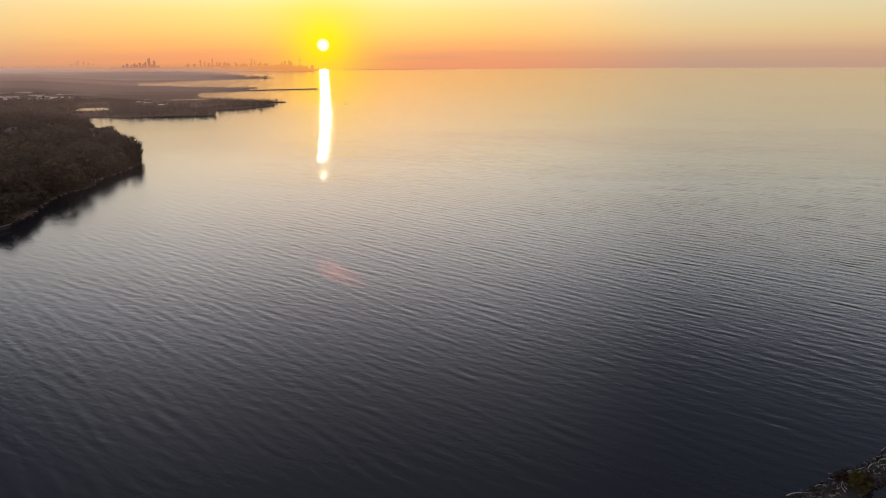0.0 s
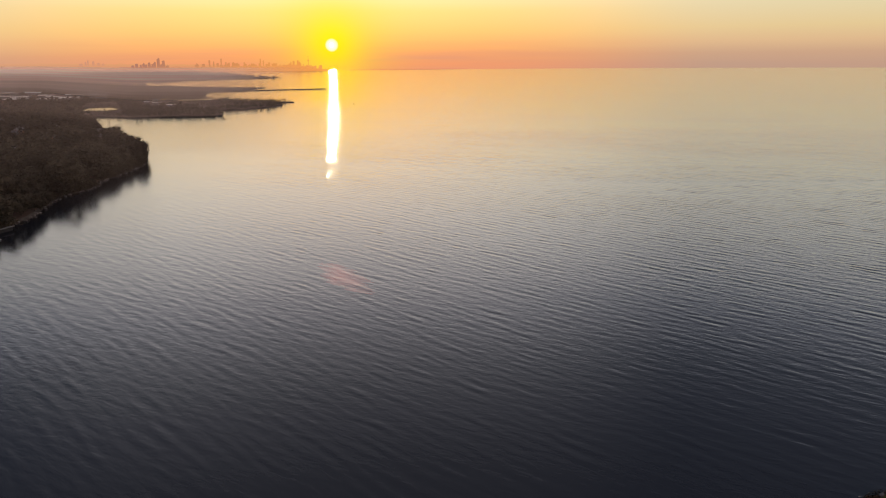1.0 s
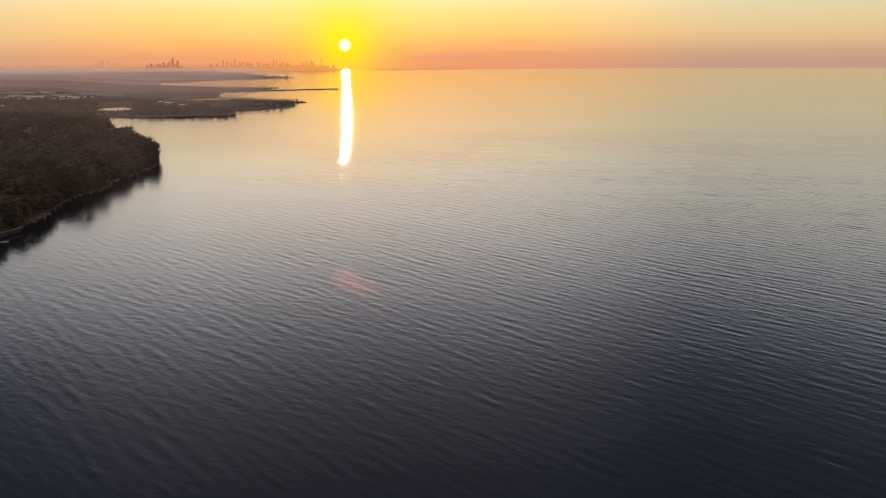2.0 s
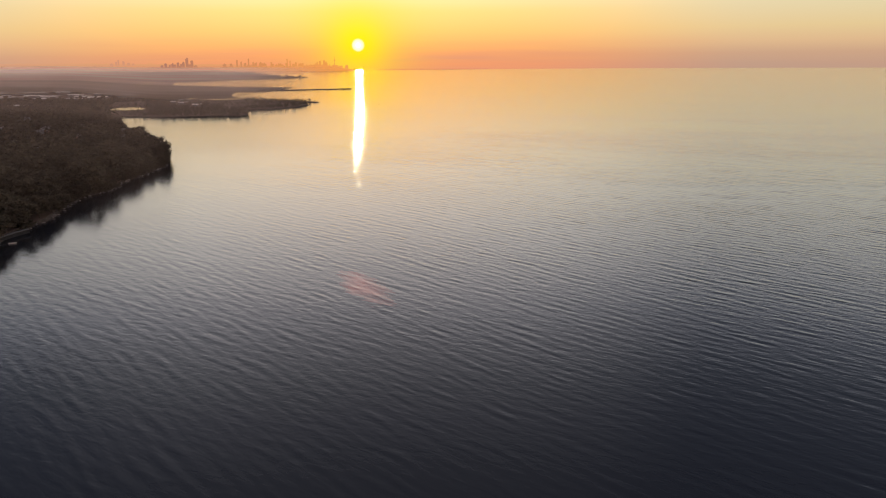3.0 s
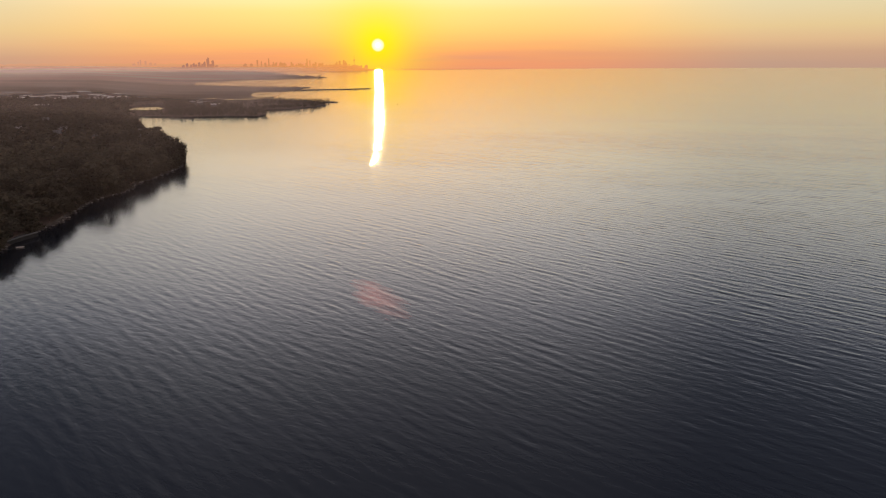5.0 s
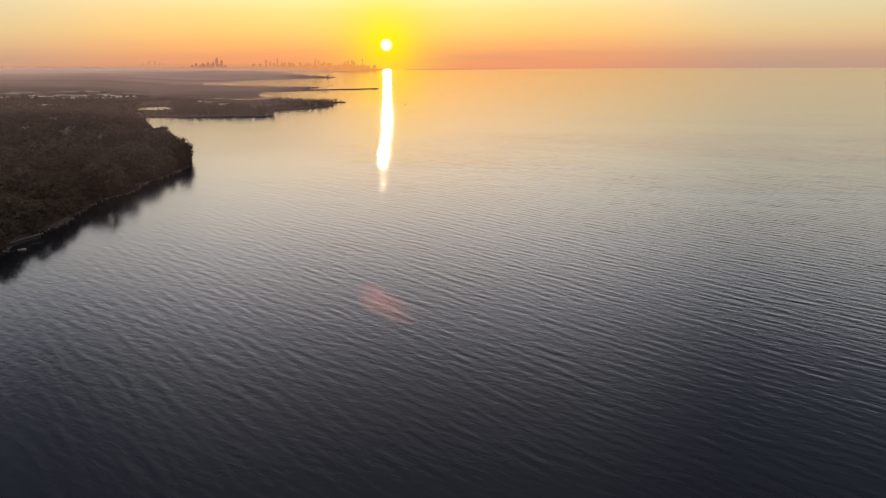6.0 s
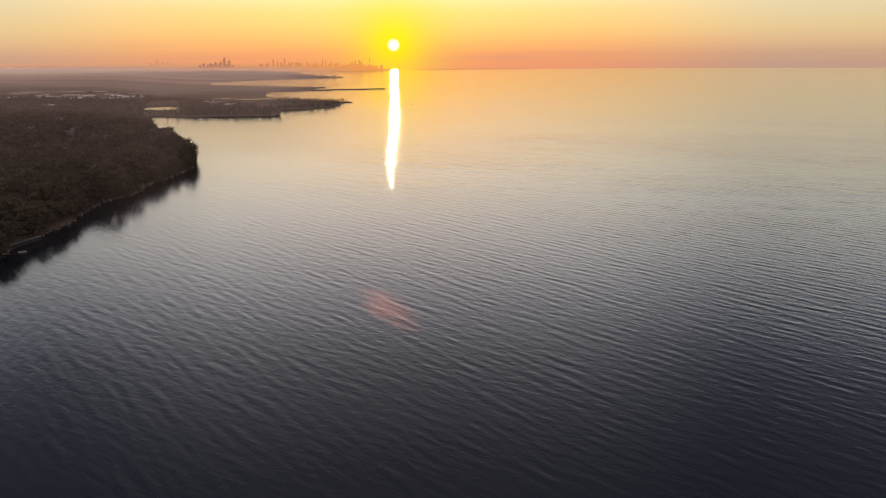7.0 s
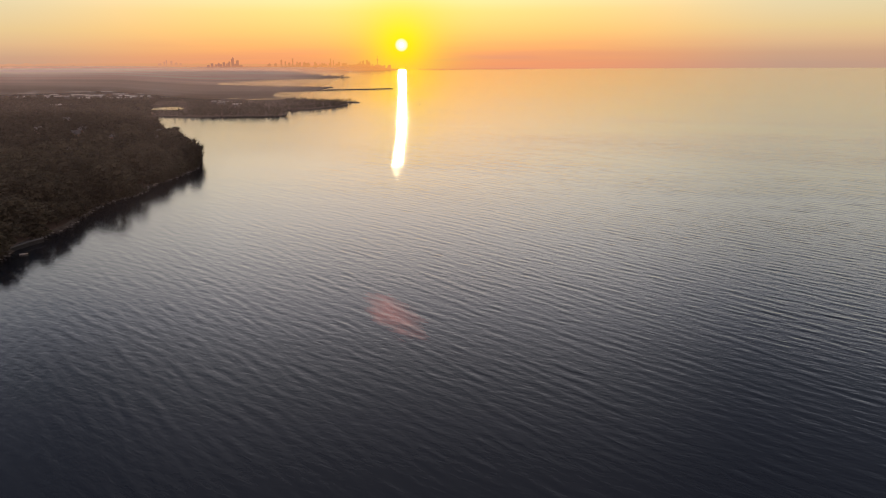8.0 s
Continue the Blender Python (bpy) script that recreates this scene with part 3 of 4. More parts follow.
def woodland(name, places, shapes, scale, rng, mat, label, lift=1.5):
    """One mass of crowns too many to count."""
    vs, qs, base = [], [], 0
    for x, y in places:
        v, q = shapes[int(rng.integers(len(shapes)))]
        a, s = rng.uniform(0, 6.28), scale * rng.uniform(0.75, 1.25)
        c, d = math.cos(a) * s, math.sin(a) * s
        w = np.stack([v[:, 0] * c - v[:, 1] * d + x, v[:, 0] * d + v[:, 1] * c + y, v[:, 2] * s * rng.uniform(0.85, 1.15) + lift], -1)
        vs.append(w)
        qs.append(q + base)
        base += len(v)
    return tagged(new(name, big_mesh(name, np.concatenate(vs), np.concatenate(qs), mat, mat is LEAF_FAR)), label, "woodland", kind="stuff")


rng = np.random.default_rng(5)
MIDDLE = [crown_shape(rng, h, w, 9, 135, 0.93, 0.12)[:2] for h, w in ((12, 11), (11, 12), (13.5, 10.5), (9, 10), (14.5, 14))]
close = ty[rest] < 430
CLOSE = [crown_shape(rng, h, w, 13, 350, 0.6, 0.12)[:2] for h, w in ((12, 11), (11, 12), (13.5, 10.5), (9, 10), (14.5, 14))]
woodland("woodland", zip(tx[rest][close], ty[rest][close]), CLOSE, 1.0, rng, LEAF, "dense dark leafy woodland behind the shore trees")
woodland("woodland", zip(tx[rest][~close], ty[rest][~close]), MIDDLE, 1.0, rng, LEAF, "dense dark leafy woodland covering the headland")

# bushes and broken stone along the water's edge of the headland
rng5 = np.random.default_rng(27)
sx, sy = [], []
for (ax, ay), (cx, cy) in zip(COAST, COAST[1:]):
    if 170 < ay < 800 and ax > -420:
        for k in range(max(1, int(math.hypot(cx - ax, cy - ay) * 1.8))):
            u = rng5.random()
            if noise.noise(Vector((ax, ay, 0)) / 17 + Vector((u * 0.4, 0, 0))) > -0.08:
                sx.append(ax + (cx - ax) * u - rng5.uniform(-0.8, 5.5)), sy.append(ay + (cy - ay) * u + rng5.normal(0, 0.6))
sx, sy = np.array(sx), np.array(sy)
dry = inside(sx, sy)
BUSH = [crown_shape(rng5, h, w, 6, 66, 0.42, 0.02)[:2] for h, w in ((3.0, 3.4), (2.4, 3.0), (4.2, 3.6), (5.5, 4.4))]
woodland("shore_bushes", zip(sx[dry], sy[dry]), BUSH, 1.0, rng5, LEAF, "dark bushes overhanging the pebble shore", 0.5)

def lump_shape(rng, height, width, fine=2):
    """A far clump of tree tops: an uneven low mound."""
    bm = bmesh.new()
    bmesh.ops.create_icosphere(bm, subdivisions=fine, radius=1)
    bmesh.ops.delete(bm, geom=[v for v in bm.verts if v.co.z < -0.3], context="VERTS")
    off = Vector(rng.uniform(0, 50, 3))
    for v in bm.verts:
        k = 1 + 0.38 * noise.noise(v.co * 1.9 + off) + 0.16 * noise.noise(v.co * 4.5 + off)
        v.co = Vector((v.co.x * k * width / 2, v.co.y * k * width / 2, max(-0.2, (v.co.z * k) * height)))
    bm.verts.index_update()
    out = np.array([v.co for v in bm.verts]), np.array([[v.index for v in f.verts] for f in bm.faces])
    bm.free()
    return out


# the points across the bay: lower trees, thinner towards their ends
bx, by, rng2 = scatter(-1200, -225, 800, 1330, 6.5, 22, 1.0)
patchy = np.array([noise.noise(Vector((x / 70, y / 70, 3))) for x, y in zip(bx, by)])
keep = (by < 950) | (patchy > -0.3) | (from_shore(bx, by) < 14)
keep &= ~((bx < -590) & (by > 1130) & (patchy < 0.25))
keep &= ~near_shed(bx, by)
point = (by > 1000) & (bx > -430)
CLUMP = [crown_shape(rng, h, w, 8, 48, 1.0, 0.05)[:2] for h, w in ((8, 8.5), (9.5, 8), (7, 9), (11, 7.5), (6, 8))]
SPARSE = [crown_shape(rng, h, w, 5, 40, 1.1, 0.05)[:2] for h, w in ((8, 8.5), (9.5, 8), (7, 9), (11, 7.5), (6, 8))]
inland = (bx < -0.49 * by) & (by < 1120)
woodland("woodland", zip(bx[keep & inland], by[keep & inland]), SPARSE, 1.0, rng2, LEAF, "dark woods inland behind the headland")
coastal = keep & ~point & ~inland
woodland("woodland", zip(bx[coastal], by[coastal]), CLUMP, 0.50, rng2, LEAF, "brown-green trees on the low points across the bay")
pick = keep & ~point & (rng2.random(len(bx)) < 0.05)
SPRAY = [crown_shape(rng, h, w, 6, 60, 0.75, 0.2)[:2] for h, w in ((8, 6), (7, 6.5), (9, 5.5))]
woodland("woodland", zip(bx[pick], by[pick]), SPRAY, 0.54, rng2, LEAF, "single taller trees standing out of the low woods")
woodland("woodland", zip(bx[keep & point], by[keep & point]), CLUMP, 0.40, rng2, LEAF, "low scattered trees on the narrow outer point")
rng2 = np.random.default_rng(26)
mx, my = [], []
for px, py, width, reach in OPEN_GROUND[:2]:
    d = math.hypot(px, py)
    a, c = rng2.uniform(-136, reach, 300), rng2.uniform(-width, width, 300)
    mx.append(px - a * px / d - c * py / d), my.append(py - a * py / d + c * px / d)
mx, my = np.concatenate(mx), np.concatenate(my)
dry = inside(mx, my)
for ring in PONDS:
    dry &= ~inside(mx, my, ring)
tufts = []
for px, py, width, _ in OPEN_GROUND[:1]:
    d = math.hypot(px, py)
    for k in range(9):
        a, c = rng2.uniform(34, 44), width * (-1 + k / 4) + rng2.normal(0, 1.5)
        tufts.append((px - a * px / d - c * py / d, py - a * py / d + c * px / d))
woodland("scrub", tufts, CLUMP, 0.30, rng2, LEAF, "taller willow tufts on the near rim of the pond")
woodland("scrub", zip(mx[dry], my[dry]), SPARSE, 0.20, rng2, LEAF, "low brown marsh scrub in front of the pond")

HORIZON_CROWN = [lump_shape(rng, h, w, 1) for h, w in ((7, 22), (6, 25), (8, 20), (9, 17))]
cx, cy, rng3 = scatter(-2400, -415, 1330, 2800, 17, 23, 7)
patchy = np.array([noise.noise(Vector((x / 150, y / 150, 8))) for x, y in zip(cx, cy)])
keep = (patchy > -0.16 + 0.0002 * (cy - 1330)) & (cx < np.where(cy < 2350, -0.53, -0.42) * cy)
keep &= ~near_shed(cx, cy)
dark = keep & (np.array([noise.noise(Vector((x / 60, y / 170, 4))) for x, y in zip(cx, cy)]) > -0.04)
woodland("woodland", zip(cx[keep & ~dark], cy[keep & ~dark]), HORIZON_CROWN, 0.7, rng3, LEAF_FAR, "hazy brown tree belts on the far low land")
woodland("woodland", zip(cx[dark], cy[dark]), HORIZON_CROWN, 0.85, rng3, LEAF, "dark tree belts on the far low land")
cx, cy, rng3 = scatter(-1500, -600, 2120, 2900, 11, 28, 4)
keep = cx > -0.40 * cy
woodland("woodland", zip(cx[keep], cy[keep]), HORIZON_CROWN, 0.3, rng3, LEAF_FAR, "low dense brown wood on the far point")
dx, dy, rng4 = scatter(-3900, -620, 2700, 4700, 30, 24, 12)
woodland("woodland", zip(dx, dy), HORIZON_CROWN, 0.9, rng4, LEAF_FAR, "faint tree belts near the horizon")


# ---------------------------------------------------------------- buildings
def gable(bm, w, d, eave, ridge, over=0.4, thick=0.25):
    """A pitched roof of two slabs meeting at the ridge, along x."""
    drop = over * (ridge - eave) / (d / 2)
    for side in (-1, 1):
        lo, hi = (side * (d / 2 + over), eave - drop), (0, ridge)
        v = [bm.verts.new((x, y, z + dz)) for x in (-w / 2 - over, w / 2 + over) for y, z in (lo, hi) for dz in (0, thick)]
        for f in ((0, 1, 3, 2), (4, 6, 7, 5), (0, 4, 5, 1), (2, 3, 7, 6), (1, 5, 7, 3), (0, 2, 6, 4)):
            bm.faces.new([v[k] for k in f])


def house(x, y, turn, w, d, wall, roof, label):
    thing = tagged(new("house"), label, "house", "houses on the headland")
    thing.matrix_basis = pose(x, y, 1.5, 0, 0, turn)
    eave, ridge = 5.2, 7.6
    bm = bmesh.new()
    box(bm, -w / 2, w / 2, -d / 2, d / 2, -0.3, eave)
    for sx in (-1, 1):
        bm.faces.new([bm.verts.new(p) for p in ((sx * w / 2, -d / 2, eave), (sx * w / 2, d / 2, eave), (sx * w / 2, 0, ridge))])
    part("wall", bm, wall, thing)
    bm = bmesh.new()
    gable(bm, w, d, eave + 0.02, ridge + 0.02)
    part("roof", bm, roof, thing)
    for z in (1.0, 3.4):
        for n in range(int(w // 3)):
            px = -w / 2 + 1.6 + n * 3
            frame_bm = bmesh.new()
            for x0, x1, z0, z1 in ((-0.7, -0.58, 0, 1.4), (0.58, 0.7, 0, 1.4), (-0.58, 0.58, 0, 0.12), (-0.58, 0.58, 1.28, 1.4)):
                box(frame_bm, px + x0, px + x1, -d / 2 - 0.08, -d / 2 + 0.04, z + z0, z + z1)
            window = part("window", frame_bm, WALL_PALE, thing, "white window frame")
            part("pane", box(bmesh.new(), px - 0.58, px + 0.58, -d / 2 - 0.03, -d / 2 + 0.03, z + 0.12, z + 1.28), GLASS, window)
    part("chimney", box(bmesh.new(), w * 0.25, w * 0.25 + 0.8, 0.3, 1.1, ridge - 1.0, ridge + 1.0, 0.04), WALL_BRICK, thing)
    return thing


for n, (x, y, turn, w, d) in enumerate(HOUSES):
    house(x, y, turn, w, d, WALL_BRICK, ROOF_GREY,
          "brown brick house with a grey roof among dark trees")


def seawall(points):
    """A low concrete wall with a coping, following the shore."""
    thing = tagged(new("seawall"), "low dark stone seawall with a concrete coping", "seawall")
    for name, half, z0, z1, mat in (("wall", 0.3, -0.6, 1.3, STONE), ("coping", 0.45, 1.31, 1.56, CONCRETE)):
        bm = bmesh.new()
        pts = [Vector(p) for p in points]
        rings = []
        for k, p in enumerate(pts):
            way = (pts[min(k + 1, len(pts) - 1)] - pts[max(k - 1, 0)]).normalized()
            out = Vector((-way.y, way.x)) * half
            rings.append([bm.verts.new((*q, z)) for q, z in ((p - out, z0), (p + out, z0), (p + out, z1), (p - out, z1))])
        for one, two in zip(rings, rings[1:]):
            for k in range(4):
                bm.faces.new((one[k], one[(k + 1) % 4], two[(k + 1) % 4], two[k]))
        bm.faces.new(rings[0][::-1])
        bm.faces.new(rings[-1])
        part(name, bm, mat, thing)


seawall([(-164.4, 250), (-164.0, 254.5), (-163.5, 258.5), (-162.9, 261.5), (-162.2, 264)])

# broken stone along the foot of the headland
rng6 = np.random.default_rng(29)
vs, qs, base = [], [], 0
bm = bmesh.new()
bmesh.ops.create_icosphere(bm, subdivisions=1, radius=0.5)
bm.verts.index_update()
rv, rq = np.array([v.co for v in bm.verts]), np.array([[v.index for v in f.verts] for f in bm.faces])
bm.free()
for (ax, ay), (cx, cy) in zip(COAST, COAST[1:]):
    if 180 < ay < 660 and ax > -330:
        for k in range(int(math.hypot(cx - ax, cy - ay) * 1.5)):
            u, r = rng6.random(), rng6.uniform(0.35, 1.0) * (1.7 if rng6.random() < 0.12 else 1.0)
            place = (ax + (cx - ax) * u + rng6.uniform(-2.6, 0.9), ay + (cy - ay) * u + rng6.normal(0, 0.5), rng6.uniform(0.15, 0.55))
            if abs(place[1] - 257) < 9:
                continue
            v = rv * (1 + rng6.uniform(-0.25, 0.25, (len(rv), 1))) * np.array((rng6.uniform(0.9, 1.5), rng6.uniform(0.8, 1.2), rng6.uniform(0.5, 0.9))) * r
            vs.append(v + place)
            qs.append(rq + base)
            base += len(v)
tagged(new("shore_rocks", big_mesh("shore_rocks", np.concatenate(vs), np.concatenate(qs), SHORE_ROCK)), "broken grey rocks along the foot of the headland", "rocks", kind="stuff")


def warehouse(x, y, turn, w, d, h, label):
    thing = tagged(new("warehouse"), label, "warehouse", "low industrial buildings")
    thing.matrix_basis = pose(x, y, 1.6, 0, 0, turn)
    part("wall", box(bmesh.new(), -w / 2, w / 2, -d / 2, d / 2, -0.3, h, 0.1), CONCRETE, thing)
    bm = bmesh.new()
    gable(bm, w, d, h + 0.02, h + d * 0.03 + 0.2, 0.5, 0.3)
    part("roof", bm, ROOF_PALE, thing)
    for n in range(max(1, int(w // 22))):
        part("roof_vent", box(bmesh.new(), -w / 2 + 9 + n * 22, -w / 2 + 12 + n * 22, -1, 1, h + d * 0.04, h + d * 0.04 + 0.8, 0.1), WALL_PALE, thing)


rng = np.random.default_rng(31)
for n, (x, y) in enumerate(SHEDS):
    small = n >= 38
    warehouse(x, y, rng.uniform(-12, 25), rng.uniform(5, 8) if small else rng.uniform(11, 36), 6 if small else rng.uniform(9, 16), rng.uniform(2.6, 3.4) if small else rng.uniform(4.2, 6.2),
              "small pale shed between trees" if small else "long low warehouse with a pale metal roof")


def apartment(x, y, turn, w, d, floors, label):
    thing = tagged(new("apartment_building"), label, "apartment building", "far apartment blocks")
    thing.matrix_basis = pose(x, y, 1.5, 0, 0, turn)
    h = floors * 3.0
    part("wall", box(bmesh.new(), -w / 2, w / 2, -d / 2, d / 2, -0.5, h, 0.1), WALL_PALE if floors > 4 else WALL_BRICK, thing)
    part("roof", box(bmesh.new(), -w / 2 - 0.3, w / 2 + 0.3, -d / 2 - 0.3, d / 2 + 0.3, h + 0.01, h + 0.8, 0.1), ROOF_PALE, thing)
    part("stair_head", box(bmesh.new(), -3, 3, -2.5, 2.5, h + 0.81, h + 4.0, 0.1), WALL_BRICK, thing)
    for n in range(floors):
        part("window_band", box(bmesh.new(), -w / 2 + 1, w / 2 - 1, -d / 2 - 0.12, -d / 2 + 0.1, n * 3 + 0.9, n * 3 + 2.4), GLASS, thing)


for x, y, turn, w, d, floors in ((-1371, 1924, 36, 22, 14, 5), (-1352, 1921, 34, 14, 13, 6), (-1338, 1935, 36, 12, 13, 7), (-1322, 1940, 30, 16, 14, 8), (-1300, 1950, 34, 14, 14, 7),
                                 (-1160, 1960, 32, 10, 10, 6), (-846, 1935, 10, 15, 12, 3), (-829, 1920, 5, 13, 12, 4), (-812, 1938, 0, 12, 12, 3), (-797, 1928, 0, 9, 10, 2)):
    apartment(x, y, turn, w, d, floors, "pale apartment block rising out of the haze" if floors > 4 else "low brown block beside the inlet")


# ---------------------------------------------------------------- the far shore and the city
def far_point(az, r):
    return r * math.sin(radians(az)), r * math.cos(radians(az))


def far_ridge(name, mat, r0, r1, az0, az1, crest, label):
    """Low land, and the haze bank, on the horizon: a rounded ridge whose height follows crest(azimuth)."""
    verts, faces, cols = [], [], int(abs(az1 - az0) / 0.12)
    rows = ((0.0, -0.02), (0.12, 0.35), (0.3, 0.7), (0.55, 1.0), (1.0, 0.9))
    for n in range(cols + 1):
        az = az0 + (az1 - az0) * n / cols
        h = crest(az) * (1 + 0.10 * noise.noise(Vector((az * 2.2, r0, 0))) + 0.05 * noise.noise(Vector((az * 9, r0, 3))))
        for d, z in rows:
            x, y = far_point(az, r0 + (r1 - r0) * d)
            verts.append((x, y, h * z))
    k = len(rows)
    for n in range(cols):
        faces += [(n * k + j, (n + 1) * k + j, (n + 1) * k + j + 1, n * k + j + 1) for j in range(k - 1)]
    return tagged(new(name, mesh_of(name, verts, faces, mat, True)), label, "backdrop", kind="structure")


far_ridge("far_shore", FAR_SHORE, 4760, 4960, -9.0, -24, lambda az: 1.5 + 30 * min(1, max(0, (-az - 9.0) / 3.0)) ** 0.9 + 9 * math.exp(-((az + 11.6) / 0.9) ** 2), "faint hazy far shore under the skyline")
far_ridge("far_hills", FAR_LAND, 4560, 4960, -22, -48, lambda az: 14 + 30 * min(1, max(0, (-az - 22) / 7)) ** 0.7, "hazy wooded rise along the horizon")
# a haze bank added as a glowing ridge, its haze painted as emission
far_ridge("far_rise", FAR_HAZE, 4935, 4972, -16.5, -50, lambda az: 40 + 16 * min(1, max(0, (-az - 16.5) / 12)) ** 0.8, "pale haze bank shaped as a rise behind the far shore")
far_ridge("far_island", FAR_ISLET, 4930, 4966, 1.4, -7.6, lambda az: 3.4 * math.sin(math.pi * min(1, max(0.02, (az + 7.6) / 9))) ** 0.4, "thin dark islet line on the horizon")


def tower(az, width, height, kind="slab", mat=FAR_CITY):
    """One far high-rise: slab, stepped block, blade with a slanting top, or needle."""
    x, y = far_point(az, 4840)
    thing = tagged(new("skyscraper"), "slender hazy high-rise of the far skyline" if height > 60 else "hazy block of the far skyline", "skyscraper", "far city skyline")
    thing.matrix_basis = pose(x, y, 0, 0, 0, -az)
    w = width / 2
    if kind == "needle":
        bm = bmesh.new()
        tube(bm, [(0, 0, 0), (0, 0, height * 0.55), (0, 0, height * 0.66)], [w * 0.9, w * 0.55, w * 0.5], 8)
        part("shaft", bm, mat, thing)
        bm = bmesh.new()
        tube(bm, [(0, 0, height * 0.66), (0, 0, height * 0.69), (0, 0, height * 0.73), (0, 0, height * 0.75)], [w * 0.8, w * 2.0, w * 1.8, w * 0.7], 10)
        part("pod", bm, mat, thing)
        bm = bmesh.new()
        tube(bm, [(0, 0, height * 0.75), (0, 0, height)], [w * 0.4, w * 0.15], 6)
        part("mast", bm, mat, thing)
        return
    if kind == "stepped":
        part("podium", box(bmesh.new(), -w, w, -w, w, 0, height * 0.74, 0.4), mat, thing)
        part("shaft", box(bmesh.new(), -w * 0.2, w, -w * 0.7, w * 0.7, height * 0.74 + 0.01, height, 0.3), mat, thing)
        return
    bm = box(bmesh.new(), -w, w, -w, w, 0, height)
    if kind == "blade":
        for v in bm.verts:
            if v.co.z > 1 and v.co.x < 0:
                v.co.z -= 0.09 * height
    part("shaft", bm, mat, thing)
    part("plant_room", box(bmesh.new(), -w * 0.15, w * 0.55, -w * 0.4, w * 0.4, height - (0.08 * height if kind == "blade" else -0.01), height + 2.5, 0.2), mat, thing)


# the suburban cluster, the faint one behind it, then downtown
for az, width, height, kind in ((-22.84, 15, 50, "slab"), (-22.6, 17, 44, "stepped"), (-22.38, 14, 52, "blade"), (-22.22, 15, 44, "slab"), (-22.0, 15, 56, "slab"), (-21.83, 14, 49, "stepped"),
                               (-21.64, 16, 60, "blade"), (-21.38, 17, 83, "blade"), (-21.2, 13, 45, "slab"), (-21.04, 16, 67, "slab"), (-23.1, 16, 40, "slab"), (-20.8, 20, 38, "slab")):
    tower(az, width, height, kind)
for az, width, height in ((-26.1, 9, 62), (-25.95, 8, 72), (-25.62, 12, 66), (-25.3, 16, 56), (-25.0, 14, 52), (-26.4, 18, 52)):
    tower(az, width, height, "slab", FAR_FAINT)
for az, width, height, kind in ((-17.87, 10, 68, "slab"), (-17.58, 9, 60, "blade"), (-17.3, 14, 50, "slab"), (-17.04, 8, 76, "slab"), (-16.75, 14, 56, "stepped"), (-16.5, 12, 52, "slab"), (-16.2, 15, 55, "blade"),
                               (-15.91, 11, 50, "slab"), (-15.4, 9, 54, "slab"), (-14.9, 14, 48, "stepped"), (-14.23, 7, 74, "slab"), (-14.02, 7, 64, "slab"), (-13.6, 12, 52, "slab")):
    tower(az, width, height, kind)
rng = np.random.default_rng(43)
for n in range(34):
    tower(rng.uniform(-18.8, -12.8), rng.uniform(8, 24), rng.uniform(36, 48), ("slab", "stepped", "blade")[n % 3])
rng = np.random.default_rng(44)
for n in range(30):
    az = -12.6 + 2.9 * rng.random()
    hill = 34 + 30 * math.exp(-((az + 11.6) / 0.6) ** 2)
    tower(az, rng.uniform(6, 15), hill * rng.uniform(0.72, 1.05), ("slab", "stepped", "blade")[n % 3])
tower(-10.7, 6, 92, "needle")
tower(-34.5, 34, 48, "stepped", FAR_HAZE)
tower(-33.9, 22, 42, "slab", FAR_HAZE)


# ---------------------------------------------------------------- the stone groyne
def along(s, side=0.0, z=0.0):
    """A place on the groyne: s metres along it, side metres across."""
    return 50.2 + 0.857 * s - 0.514 * side, 86.9 + 0.514 * s + 0.857 * side, z


def groyne_line(s):
    return 0.35 * math.sin(s * 0.21) + 0.3 * math.sin(s * 0.53 + 1)


land("groyne_bed", [along(s, 2.5 + groyne_line(s))[:2] for s in range(-40, 61, 3)] + [along(s, -3.6 + groyne_line(s))[:2] for s in range(60, -41, -3)],
     ((0, -1.2), (0.8, 0.05), (1.7, 0.45)), STONE, STONE, "low bank of broken grey stone in the lake", "groyne")

STONES = []
for seed in range(8):
    bm = bmesh.new()
    bmesh.ops.create_icosphere(bm, subdivisions=1, radius=0.5)
    rs = np.random.default_rng(60 + seed)
    squash = Vector((rs.uniform(0.9, 1.5), rs.uniform(0.7, 1.0), rs.uniform(0.5, 0.8)))
    for v in bm.verts:
        v.co = Vector([c * k for c, k in zip(v.co * (1 + rs.uniform(-0.24, 0.24)), squash)])
    me = bpy.data.meshes.new("boulder")
    bm.to_mesh(me)
    bm.free()
    me.materials.append(STONE)
    STONES.append(me)
rng = np.random.default_rng(70)
for n in range(300):
    s = rng.uniform(-16, 36)
    side = rng.normal(-0.3, 1.3)
    x, y, _ = along(s, side + groyne_line(s))
    size = rng.uniform(0.3, 0.85)
    ob = tagged(new("boulder", STONES[n % 8]), "rough grey boulder on the stone groyne", "boulder", "boulders of the groyne")
    ob.matrix_basis = Matrix.LocRotScale((x, y, max(0.0, 0.48 - 0.16 * abs(side)) + size * 0.12), Euler((rng.normal(0, 0.25), rng.normal(0, 0.25), rng.uniform(0, 6.28))), (size, size, size))


